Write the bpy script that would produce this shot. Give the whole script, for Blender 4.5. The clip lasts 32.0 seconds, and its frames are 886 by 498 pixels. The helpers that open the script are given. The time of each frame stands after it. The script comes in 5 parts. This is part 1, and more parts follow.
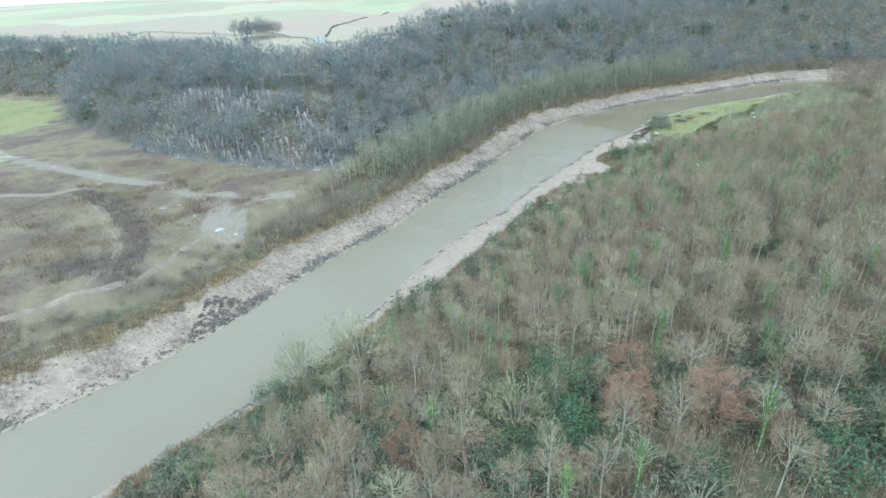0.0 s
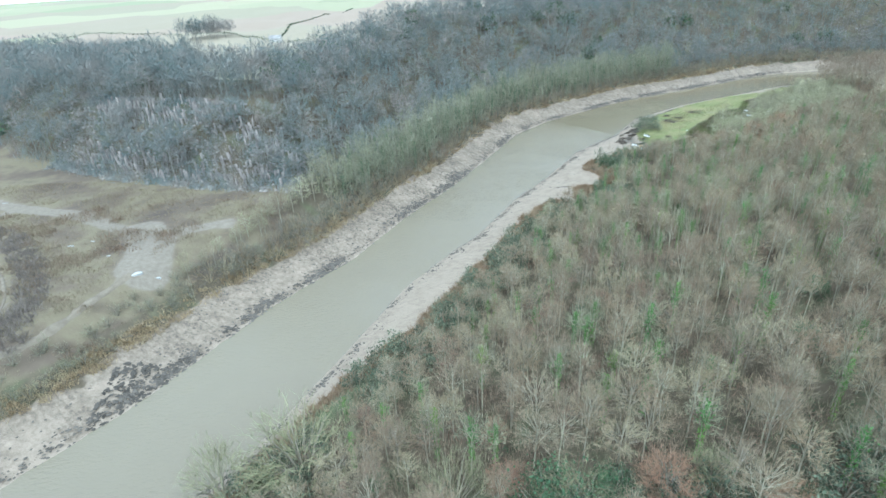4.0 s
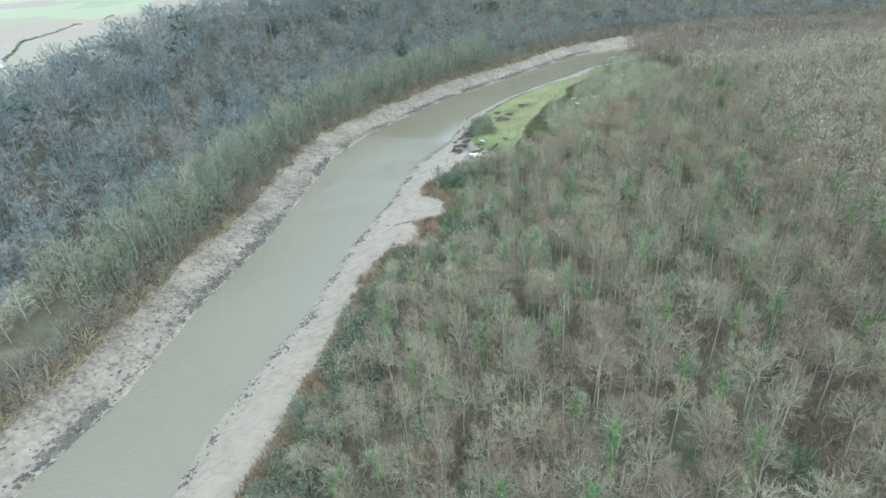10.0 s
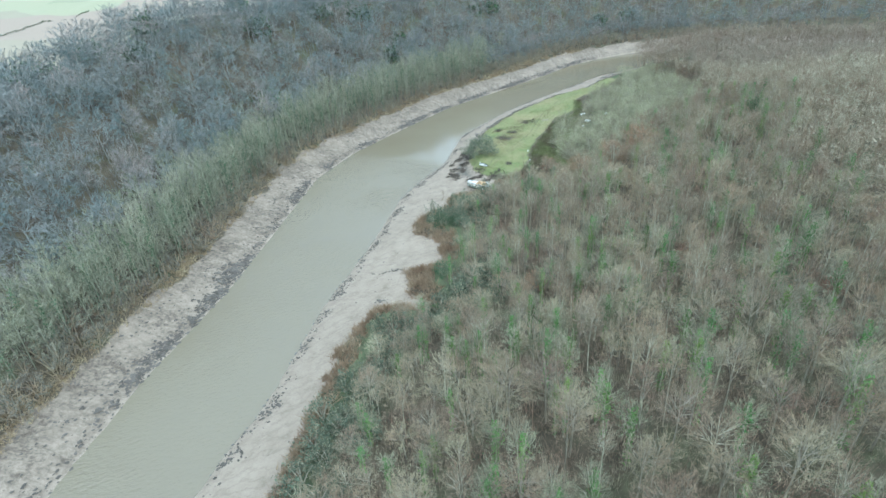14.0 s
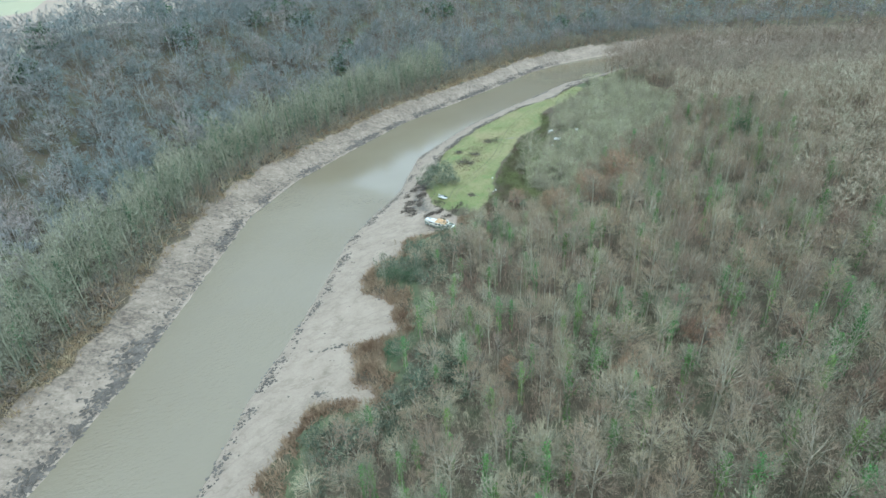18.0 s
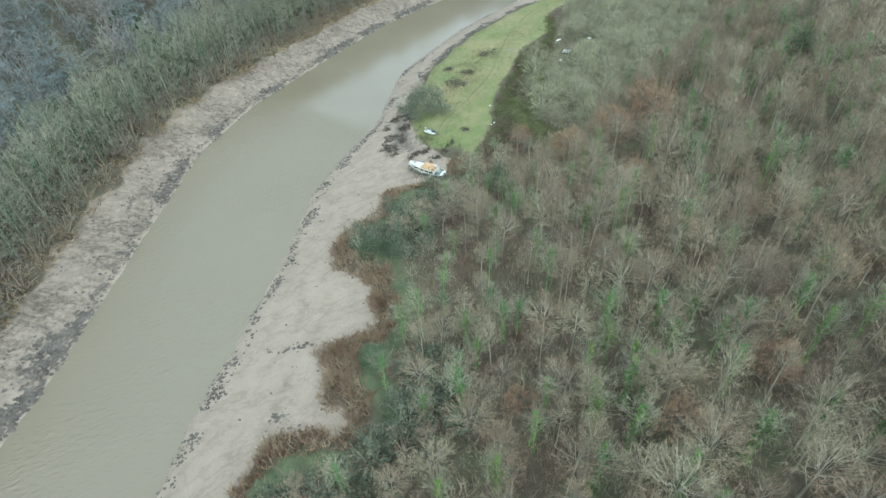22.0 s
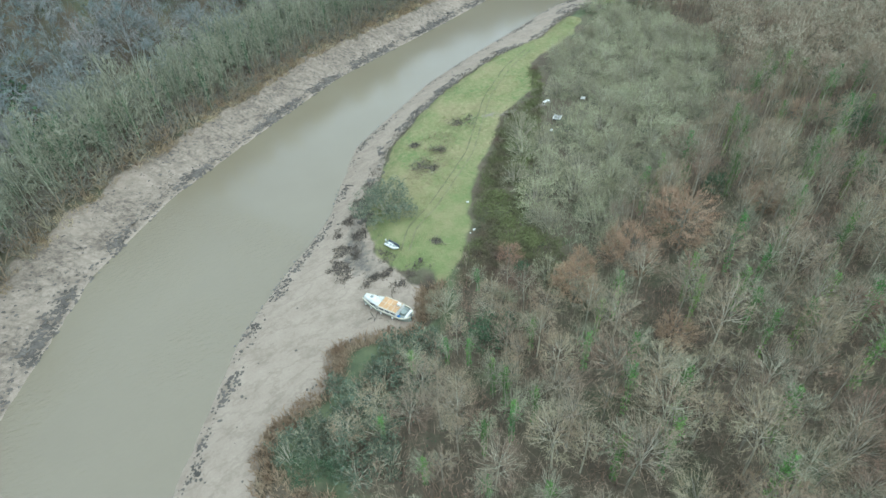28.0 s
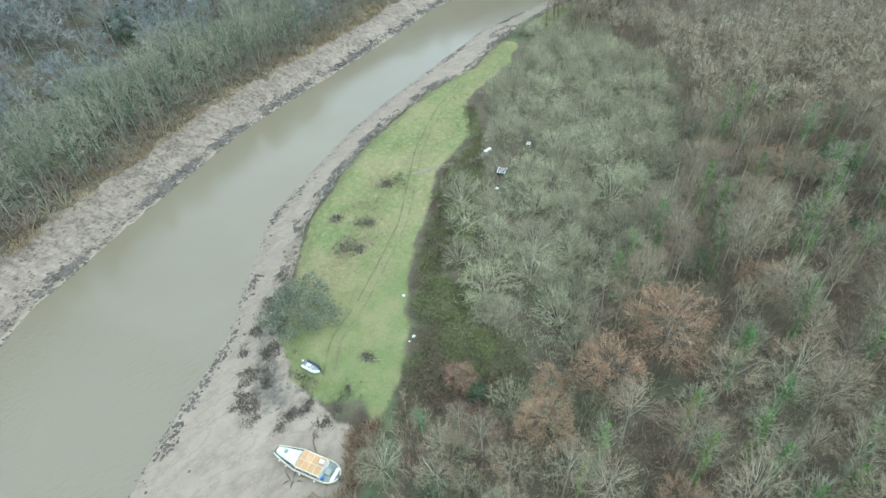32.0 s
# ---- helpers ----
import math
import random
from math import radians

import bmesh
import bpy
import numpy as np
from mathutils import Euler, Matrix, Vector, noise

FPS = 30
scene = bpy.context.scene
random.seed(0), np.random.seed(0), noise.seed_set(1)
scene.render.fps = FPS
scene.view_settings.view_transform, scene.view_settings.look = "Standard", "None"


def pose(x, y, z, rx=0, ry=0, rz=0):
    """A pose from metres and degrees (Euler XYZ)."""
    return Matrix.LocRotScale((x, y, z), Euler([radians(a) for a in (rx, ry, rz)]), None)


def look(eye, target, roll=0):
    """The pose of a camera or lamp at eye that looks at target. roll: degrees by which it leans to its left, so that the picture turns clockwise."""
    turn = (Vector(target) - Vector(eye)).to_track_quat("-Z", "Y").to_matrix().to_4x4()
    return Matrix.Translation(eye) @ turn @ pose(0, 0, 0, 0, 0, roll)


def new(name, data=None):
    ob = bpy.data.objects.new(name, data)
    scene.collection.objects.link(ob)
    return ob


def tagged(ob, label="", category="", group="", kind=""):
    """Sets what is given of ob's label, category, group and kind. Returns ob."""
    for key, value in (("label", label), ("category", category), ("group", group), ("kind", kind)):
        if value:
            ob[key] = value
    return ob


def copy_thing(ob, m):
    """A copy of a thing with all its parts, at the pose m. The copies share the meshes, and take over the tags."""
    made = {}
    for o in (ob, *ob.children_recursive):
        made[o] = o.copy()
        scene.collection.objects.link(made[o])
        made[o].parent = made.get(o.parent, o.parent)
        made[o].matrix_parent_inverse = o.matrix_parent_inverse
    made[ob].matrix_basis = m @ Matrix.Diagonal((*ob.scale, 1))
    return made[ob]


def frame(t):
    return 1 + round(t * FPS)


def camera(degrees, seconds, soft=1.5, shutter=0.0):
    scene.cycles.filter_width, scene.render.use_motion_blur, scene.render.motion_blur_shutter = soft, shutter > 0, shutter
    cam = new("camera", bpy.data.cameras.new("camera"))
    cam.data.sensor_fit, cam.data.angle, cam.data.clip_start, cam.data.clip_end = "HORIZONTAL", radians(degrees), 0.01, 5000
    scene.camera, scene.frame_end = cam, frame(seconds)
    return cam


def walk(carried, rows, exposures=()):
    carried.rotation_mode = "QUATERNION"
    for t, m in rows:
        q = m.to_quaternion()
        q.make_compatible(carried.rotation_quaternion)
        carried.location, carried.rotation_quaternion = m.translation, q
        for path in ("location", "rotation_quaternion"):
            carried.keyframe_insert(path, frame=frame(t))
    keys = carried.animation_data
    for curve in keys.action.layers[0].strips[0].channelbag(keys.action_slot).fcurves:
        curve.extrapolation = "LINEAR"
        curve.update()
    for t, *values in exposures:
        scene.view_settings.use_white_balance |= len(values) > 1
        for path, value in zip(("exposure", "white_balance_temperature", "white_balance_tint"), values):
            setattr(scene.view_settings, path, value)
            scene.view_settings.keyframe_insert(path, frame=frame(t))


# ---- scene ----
cam = camera(77.0, 32.0, shutter=0.15)
PATH = [
    (0, (-0.975, -2.662, 78.392), (-1.007, -0.881, 77.482), -2.4),
    (0.5, (-0.983, 0.881, 78.128), (-1.015, 2.66, 77.214), -2.4),
    (1, (-0.951, 4.411, 77.829), (-0.982, 6.189, 76.913), -2.4),
    (1.5, (-0.874, 7.82, 77.518), (-0.905, 9.597, 76.599), -2.4),
    (2, (-0.77, 11.416, 77.059), (-0.799, 13.192, 76.14), -2.4),
    (2.5, (-0.329, 14.8, 76.553), (-0.362, 16.576, 75.635), -2.5),
    (4.5, (1.915, 29.791, 74.553), (2.032, 31.56, 73.626), -3.5),
    (5, (2.689, 33.762, 74.112), (2.889, 35.521, 73.181), -4.1),
    (5.5, (3.284, 37.48, 73.783), (3.566, 39.224, 72.846), -4.4),
    (6, (3.847, 41.232, 73.566), (4.184, 42.963, 72.622), -4.7),
    (6.5, (4.604, 44.871, 73.316), (4.97, 46.593, 72.368), -4.7),
    (7, (5.532, 48.606, 72.988), (5.934, 50.318, 72.035), -4.8),
    (7.5, (6.576, 52.178, 72.722), (7.061, 53.863, 71.759), -4.9),
    (8, (7.634, 55.759, 72.424), (8.167, 57.426, 71.456), -5.1),
    (8.5, (8.713, 59.199, 72.454), (9.267, 60.856, 71.481), -5.1),
    (9, (10.013, 62.787, 72.636), (10.579, 64.438, 71.66), -5.1),
    (9.5, (11.195, 66.106, 72.566), (11.769, 67.754, 71.587), -5.1),
    (10, (12.331, 69.459, 72.505), (12.912, 71.103, 71.526), -4.9),
    (10.5, (13.318, 72.722, 72.508), (13.905, 74.363, 71.527), -4.7),
    (11, (14.33, 76.04, 72.562), (14.921, 77.678, 71.579), -4.5),
    (11.5, (15.503, 79.286, 72.598), (16.097, 80.922, 71.613), -4.4),
    (12, (16.766, 82.583, 72.582), (17.362, 84.218, 71.596), -4.3),
    (12.5, (17.998, 85.761, 72.498), (18.596, 87.394, 71.511), -4.2),
    (13, (19.427, 88.66, 72.83), (20.023, 90.293, 71.841), -4.2),
    (13.5, (20.752, 91.66, 72.857), (21.349, 93.292, 71.867), -4.1),
    (14, (22.259, 94.906, 72.877), (22.858, 96.536, 71.885), -4.1),
    (14.5, (23.641, 97.987, 72.996), (24.239, 99.615, 72.001), -3.9),
    (16.5, (30.447, 110.551, 73.402), (31.112, 112.143, 72.391), -3.9),
    (17, (32.173, 113.556, 73.35), (32.862, 115.139, 72.339), -4.0),
    (17.5, (33.67, 116.514, 73.179), (34.373, 118.089, 72.168), -4.1),
    (18, (35.221, 119.794, 72.91), (35.934, 121.366, 71.9), -4.0),
    (18.5, (36.792, 122.861, 72.497), (37.51, 124.432, 71.488), -4.1),
    (19, (37.925, 125.543, 72.115), (38.606, 127.031, 70.965), -4.0),
    (19.5, (39.612, 129.132, 71.941), (40.229, 130.502, 70.621), -4.3),
    (20, (41.291, 132.544, 71.745), (41.912, 133.912, 70.425), -4.2),
    (20.5, (42.739, 135.627, 71.53), (43.366, 136.993, 70.211), -4.0),
    (21, (44.212, 138.772, 71.481), (44.845, 140.135, 70.162), -3.7),
    (21.5, (45.661, 141.661, 71.403), (46.297, 143.022, 70.083), -3.6),
    (22, (47.504, 144.926, 71.304), (48.141, 146.287, 69.983), -3.8),
    (22.5, (49.346, 147.909, 71.053), (49.982, 149.27, 69.733), -3.8),
    (23, (51.324, 150.952, 70.923), (51.959, 152.316, 69.605), -3.9),
    (23.5, (52.868, 153.872, 70.948), (53.506, 155.236, 69.631), -3.7),
    (24, (54.426, 156.858, 71.085), (55.068, 158.221, 69.77), -3.6),
    (24.5, (55.978, 159.805, 71.269), (56.621, 161.165, 69.951), -3.6),
    (25, (56.924, 162.766, 71.497), (57.577, 164.121, 70.18), -3.4),
    (25.5, (58.255, 165.569, 71.503), (58.914, 166.924, 70.188), -3.2),
    (27.5, (66.305, 176.474, 71.062), (66.998, 177.814, 69.748), -3.9),
    (28, (68.268, 179.213, 70.971), (68.974, 180.546, 69.657), -4.0),
    (28.5, (70.24, 181.683, 70.767), (70.968, 183.003, 69.452), -4.1),
    (29, (72.239, 184.497, 70.578), (72.996, 185.798, 69.262), -4.1),
    (29.5, (74.017, 187.071, 70.393), (74.791, 188.362, 69.076), -4.1),
    (30, (76.157, 189.803, 70.298), (76.963, 191.073, 68.979), -4.1),
    (30.5, (78.102, 192.347, 70.262), (78.937, 193.595, 68.94), -4.1),
    (31, (80.404, 194.687, 70.209), (81.247, 195.931, 68.889), -4.3),
    (31.5, (82.495, 196.965, 70.01), (83.344, 198.208, 68.692), -4.3),
    (32, (84.639, 199.538, 69.932), (85.495, 200.776, 68.615), -4.1),
]
SUN, SKY = 1.2, 0.14
walk(cam, [(t, look(eye, target, roll)) for t, eye, target, roll in PATH], [(0, 1.22, 5040, -2), (6, 1.27, 5060, -2), (10, 1.14, 5050, -3), (14, 1.14, 5020, -3), (18, 1.02, 5100, -3), (20, 0.94, 5350, -3), (28, 0.92, 5250, -3), (32, 1.08, 5230, -3)])

# ---- world, sun, exposure ----
world = bpy.data.worlds.new("overcast_sky")
scene.world = world
world.use_nodes = True
wn, wl = world.node_tree.nodes, world.node_tree.links
sky = wn.new("ShaderNodeTexSky")
sky.sky_type, sky.sun_disc = "NISHITA", False
sky.sun_elevation, sky.sun_rotation = radians(53), radians(205)
sky.dust_density, sky.air_density = 6.0, 1.0
grey = wn.new("ShaderNodeHueSaturation")
grey.inputs["Saturation"].default_value = 0.22
wl.new(sky.outputs[0], grey.inputs["Color"])
cloud = wn.new("ShaderNodeMix")
cloud.data_type = "RGBA"
cloud.inputs["Factor"].default_value = 0.6
cloud.inputs["B"].default_value = (6.0, 6.25, 6.4, 1)
wl.new(grey.outputs[0], cloud.inputs["A"])
wl.new([o for o in cloud.outputs if o.type == "RGBA"][0], wn["Background"].inputs["Color"])
wn["Background"].inputs["Strength"].default_value = SKY

sun = new("sun", bpy.data.lights.new("sun", "SUN"))
sun.data.energy, sun.data.angle, sun.data.color = SUN, radians(35), (1.0, 0.97, 0.93)
sun.matrix_world = look((0, 0, 300), (-60, 130, 110))


# ---- mesh helpers ----
def mesh_data(name, v, f, mat, smooth=False):
    """A triangle or quad mesh from arrays."""
    me = bpy.data.meshes.new(name)
    v, f = np.asarray(v, np.float32), np.asarray(f, np.int32)
    k = f.shape[1]
    me.vertices.add(len(v))
    me.vertices.foreach_set("co", v.ravel())
    me.loops.add(f.size)
    me.loops.foreach_set("vertex_index", f.ravel())
    me.polygons.add(len(f))
    me.polygons.foreach_set("loop_start", np.arange(0, f.size, k, dtype=np.int32))
    me.polygons.foreach_set("loop_total", np.full(len(f), k, np.int32))
    me.polygons.foreach_set("use_smooth", np.full(len(f), smooth))
    me.update(calc_edges=True)
    if mat:
        me.materials.append(mat)
    return me


def join(parts):
    """Several (v, f) pairs as one."""
    vs, fs, n = [], [], 0
    for v, f in parts:
        vs.append(v)
        fs.append(np.asarray(f) + n)
        n += len(v)
    return np.concatenate(vs), np.concatenate(fs)


def part(name, bm, material, parent, label=""):
    """One mesh object under a thing or a part, from a bmesh, arrays or a ready mesh."""
    if isinstance(bm, bmesh.types.BMesh):
        me = bpy.data.meshes.new(name)
        bm.to_mesh(me)
        bm.free()
        me.materials.append(material)
    elif isinstance(bm, tuple):
        me = mesh_data(name, bm[0], bm[1], material)
    else:
        me = bm
    ob = new(name, me)
    ob.parent = parent
    if label:
        tagged(ob, label)
    return ob


def tube(path, radii, sides=5):
    """A tapered tube along a path, closed to a point-like end."""
    path = np.asarray(path, float)
    n = len(path)
    d = np.gradient(path, axis=0)
    d /= np.linalg.norm(d, axis=1)[:, None] + 1e-9
    ref = np.where(np.abs(d[:, 2:3]) > 0.9, np.array([[1.0, 0, 0]]), np.array([[0, 0, 1.0]]))
    a = np.cross(d, ref)
    a /= np.linalg.norm(a, axis=1)[:, None] + 1e-9
    b = np.cross(d, a)
    an = np.arange(sides) * 2 * math.pi / sides
    v = path[:, None] + np.asarray(radii, float)[:, None, None] * (np.cos(an)[None, :, None] * a[:, None] + np.sin(an)[None, :, None] * b[:, None])
    f = []
    for i in range(n - 1):
        for j in range(sides):
            p, q = i * sides + j, i * sides + (j + 1) % sides
            f += [(p, q, q + sides), (p, q + sides, p + sides)]
    return v.reshape(-1, 3), np.array(f)


def slivers(rng, base, way, length, width, face=None):
    """Thin tapering twigs, one triangle each, turned at random or with their broad side towards face."""
    toward = rng.normal(size=way.shape) if face is None else face + rng.normal(0, 0.3, way.shape)
    side = np.cross(way, toward)
    side /= np.linalg.norm(side, axis=1)[:, None] + 1e-9
    w = side * np.asarray(width)[:, None] / 2
    v = np.stack([base + w, base - w, base + way * np.asarray(length)[:, None]], 1).reshape(-1, 3)
    return v, np.arange(len(v)).reshape(-1, 3)


def leaves(rng, centre, size):
    """Small four-cornered leaf clumps, two triangles each, turned every way."""
    n = len(centre)
    a = rng.normal(size=(n, 3))
    a /= np.linalg.norm(a, axis=1)[:, None]
    b = np.cross(a, rng.normal(size=(n, 3)))
    b /= np.linalg.norm(b, axis=1)[:, None]
    s = (size * rng.uniform(0.6, 1.3, n))[:, None]
    v = np.stack([centre - a * s, centre - b * s * 0.6, centre + a * s, centre + b * s * 0.6], 1).reshape(-1, 3)
    i = np.arange(n)[:, None] * 4
    return v, np.concatenate([i + [0, 1, 2], i + [0, 2, 3]])


def spread_out(template, places):
    """Copies of a (v, f) pair at rows of x, y, z, turn, scale, height scale, joined."""
    v, f = template
    p = np.asarray(places, float)
    c, s = np.cos(p[:, 3])[:, None], np.sin(p[:, 3])[:, None]
    x = (v[None, :, 0] * c - v[None, :, 1] * s) * p[:, 4:5] + p[:, 0:1]
    y = (v[None, :, 0] * s + v[None, :, 1] * c) * p[:, 4:5] + p[:, 1:2]
    z = v[None, :, 2] * p[:, 5:6] + p[:, 2:3]
    out = np.stack([x, y, z], -1).reshape(-1, 3)
    return out, (f[None] + (np.arange(len(p)) * len(v))[:, None, None]).reshape(-1, f.shape[1])


# ---- plan: the river's lines, in metres ----
LEFT_WATER = [(-330, -170), (-200, -30), (-130, 38), (-91, 78), (-73, 94), (-58, 113), (-41, 142), (-33, 153), (-20, 169), (-5, 196), (12, 221), (27, 248),
              (45, 281), (64, 301), (92, 320), (120, 338), (142, 347), (162, 355), (190, 367), (210, 377), (235, 383), (258, 384), (282, 380), (313, 369), (345, 352), (388, 322), (450, 265), (560, 150), (740, -40), (1500, -800)]
RIGHT_WATER = [(-290, -200), (-165, -60), (-95, 25), (-51, 76), (-40, 88), (-32, 97), (-18, 124), (-5, 150), (7, 166), (17, 178), (33, 204), (41, 214), (48, 223),
               (57, 236), (67, 251), (78, 261), (91, 272), (98, 282), (108, 296), (123, 306), (140, 317), (160, 326), (187, 337), (211, 347), (243, 351), (270, 354), (295, 347), (325, 330),
               (365, 300), (430, 240), (540, 125), (715, -65), (1470, -830)]
BANK_EDGE = [(-280, -215), (-155, -72), (-85, 15), (-52, 69), (-36, 83), (-17, 111), (-3, 127), (7, 143), (16, 155), (23, 167), (33, 184), (42, 193), (50, 189), (54, 189),
             (51, 195), (54, 200), (52, 204), (59, 202), (63, 205), (65, 210), (66, 216), (61, 221), (63, 227), (69, 230), (75, 231), (78, 237), (86, 236), (92, 235), (97, 241),
             (94, 249), (95, 263), (107, 279), (113, 287), (126, 297), (146, 309), (165, 317), (181, 319), (199, 328), (215, 334), (245, 341), (268, 343), (290, 336), (318, 320), (357, 291), (421, 231), (530, 116), (705, -74), (1460, -840)]
HILL_TOE = [(-1500, 700), (-420, 400), (-290, 364), (-243, 349), (-217, 318), (-200, 285), (-152, 242), (-117, 221), (-88, 207), (-57, 197), (-38, 192), (-22, 214), (-6, 240), (6, 260), (24, 294), (48, 320), (78, 341),
            (131, 371), (182, 390), (215, 402), (250, 409), (290, 404), (330, 390), (372, 362), (416, 330), (488, 265), (600, 155), (780, -35), (1540, -790)]
LAWN = [(95, 262), (107, 279), (113, 286), (126, 296), (146, 309), (165, 316), (181, 319), (199, 327), (202, 321), (190, 312), (175, 307), (166, 302), (156, 288), (141, 282), (132, 272),
        (122, 263), (115, 256), (110, 248), (104, 242), (101, 239), (99, 240), (100, 243), (97, 245), (94, 250)]
WRACK_RING = [(91, 246), (86, 250), (84, 257), (88, 263), (93, 268), (99, 274), (106, 282), (97, 262), (96, 254), (96, 248), (100, 244), (97, 240), (93, 243)]
PASTURE = [(-420, 215), (-222, 262), (-206, 284), (-222, 318), (-248, 346), (-290, 360), (-430, 395)]
TRACKS = [([(138, 284), (146, 281), (154, 280)], 0.8), ([(-260, 262), (-195, 230), (-157, 209), (-125, 193), (-100, 183), (-83, 170), (-69, 167), (-55, 172)], 2.6), ([(-78, 170), (-71, 160), (-69, 148)], 6.0),
          ([(-200, 25), (-135, 76), (-103.5, 102), (-97, 107.4), (-90, 113.7), (-81.3, 121.7), (-78, 127.4), (-75, 136), (-70.5, 145.7)], 0.45), ([(-129, 179), (-115, 163), (-103, 149), (-93, 135), (-90, 122), (-91, 116)], 0.5), ([(-190, 178), (-159, 180), (-140, 179), (-128, 190)], 1.6)]


def line_distance(x, y, line):
    """Distance to a line of points, positive on its left side."""
    best = np.full(x.shape, 1e9)
    sign = np.ones(x.shape)
    pts = np.asarray(line, float)
    for (ax, ay), (bx, by) in zip(pts[:-1], pts[1:]):
        dx, dy = bx - ax, by - ay
        t = np.clip(((x - ax) * dx + (y - ay) * dy) / (dx * dx + dy * dy), 0, 1)
        ex, ey = x - ax - t * dx, y - ay - t * dy
        d = np.hypot(ex, ey)
        near = d < best
        sign = np.where(near, np.where(dx * ey - dy * ex >= 0, 1.0, -1.0), sign)
        best = np.where(near, d, best)
    return best * sign


def line_along(x, y, line):
    """How far along a line of points each place lies."""
    best, out, run = np.full(x.shape, 1e9), np.zeros(x.shape), 0.0
    pts = np.asarray(line, float)
    for (ax, ay), (bx, by) in zip(pts[:-1], pts[1:]):
        dx, dy = bx - ax, by - ay
        ln = math.hypot(dx, dy)
        t = np.clip(((x - ax) * dx + (y - ay) * dy) / (ln * ln), 0, 1)
        d = np.hypot(x - ax - t * dx, y - ay - t * dy)
        out = np.where(d < best, run + t * ln, out)
        best = np.minimum(best, d)
        run += ln
    return out


def inside(x, y, ring):
    """Signed distance to a closed ring, positive inside."""
    r = ring + ring[:1]
    d = np.abs(line_distance(x, y, r))
    odd = np.zeros(x.shape, bool)
    for (ax, ay), (bx, by) in zip(r[:-1], r[1:]):
        odd ^= ((ay > y) != (by > y)) & (x < (bx - ax) * (y - ay) / ((by - ay) or 1e-9) + ax)
    return np.where(odd, d, -d)


def step(t):
    t = np.clip(t, 0, 1)
    return t * t * (3 - 2 * t)


WAVES = [(w, random.Random(i).uniform(0, 6.28), random.Random(i + 50).uniform(0, 6.28)) for i, w in enumerate([1.0, 1.31, 1.73, 2.2, 2.9, 3.7, 4.9, 6.3])]


def ripple(x, y, size):
    """Smooth uneven field of about -1 to 1, with lumps of that size."""
    out = 0
    for w, a, b in WAVES:
        k = 2 * math.pi * w / (size * 2.2)
        out = out + np.sin(k * (x * math.cos(a) + y * math.sin(a)) + b + 1.3 * np.sin(k * 0.37 * (y * math.cos(b) - x * math.sin(b)))) / w
    return out / 2.4


def site(x, y):
    """Height of the ground and the signed distances that place everything."""
    x, y = np.asarray(x, float), np.asarray(y, float)
    dl = line_distance(x, y, LEFT_WATER)
    dr = -line_distance(x, y, RIGHT_WATER)
    dv = inside(x, y, BANK_EDGE + [(-280, -840)])
    dt = line_distance(x, y, HILL_TOE)
    wobble = 0.8 * ripple(x, y, 6.0) + 0.4 * ripple(x + 9, y, 2.4)
    dv = dv + wobble * step((260 - np.abs(x)) / 60)
    dl = dl + 0.5 * wobble * step(dl / 3 + 0.5)
    # bed and right-hand shore
    mud = dr / (np.abs(dr) + np.abs(dv) + 1e-6)
    runnel = 0.16 * ripple(x * 1.0, y * 0.45, 5.0) + 0.07 * ripple(x, y, 1.8)
    shore = 2.7 * np.clip(mud, 0, 1) ** 0.8 + runnel * np.clip(mud * 4, 0, 1)
    shelf = 9 + 16 * step((y - 205) / 30) * step((x - 60) / 20) + 34 * step((x - 105) / 30) * step((y - 225) / 25)
    climb = 0.215 - 0.10 * step((y - 110) / 110)
    up = np.maximum(dv - shelf, 0)
    land = 2.7 + 1.9 * step(dv / 3.5) + climb * (150 * (1 - np.exp(-up / 150))) + 0.03 * up + 0.5 * ripple(x, y, 22) * step(up / 30) + 0.12 * ripple(x, y, 3.0) * step(dv / 6)
    right = np.where(dv > 0, land, shore)
    # left-hand shore, terrace and hill
    bank = 4.8 * np.clip(dl / 13.5, 0, 1) ** 0.9 + (0.35 * ripple(x, y, 4.0) + 0.18 * ripple(x, y, 1.7)) * step(dl / 2.0) * step((20 - dl) / 8)
    terrace = bank + 1.4 * step((dl - 13) / 5) + 5.8 * step((dl - 17) / 13) * (1 - 0.75 * step((y - 195) / 25) * step((x + 60) / 25))
    terrace += 0.35 * ripple(x, y, 14) * step((dl - 20) / 10)
    steep = 26 + 34 * step((x + 70) / 40)
    rise = (22 + 13 * step((x + 55) / 60)) * step(np.maximum(dt, 0) / steep) + 0.04 * np.maximum(dt - steep, 0) * step((dt - steep) / 80) * step((x + 70) / 70) + 2.2 * ripple(x, y, 45) * step(dt / 60)
    left = terrace + rise
    z = np.where(dl > 0, left, np.where(dr > 0, right, -1.4 * step(np.minimum(-dl, -dr) / 5)))
    return z, dl, dr, dv, dt


def wood_depth(x, y):
    """How far the wood on the hill reaches back from the hill's foot."""
    return np.interp(x, [-300, -215, -150, -100, -80, -62, -45, -20, 30, 60, 150], [42, 44, 60, 66, 54, 72, 92, 76, 72, 100, 150])


def height(x, y):
    return float(site(np.array([x]), np.array([y]))[0][0])


# ---- materials ----
def material(name, rough=0.9, spec=0.3):
    m = bpy.data.materials.new(name)
    m.use_nodes = True
    b = m.node_tree.nodes["Principled BSDF"]
    b.inputs["Roughness"].default_value = rough
    b.inputs["Specular IOR Level"].default_value = spec
    return m, m.node_tree.nodes, m.node_tree.links, b


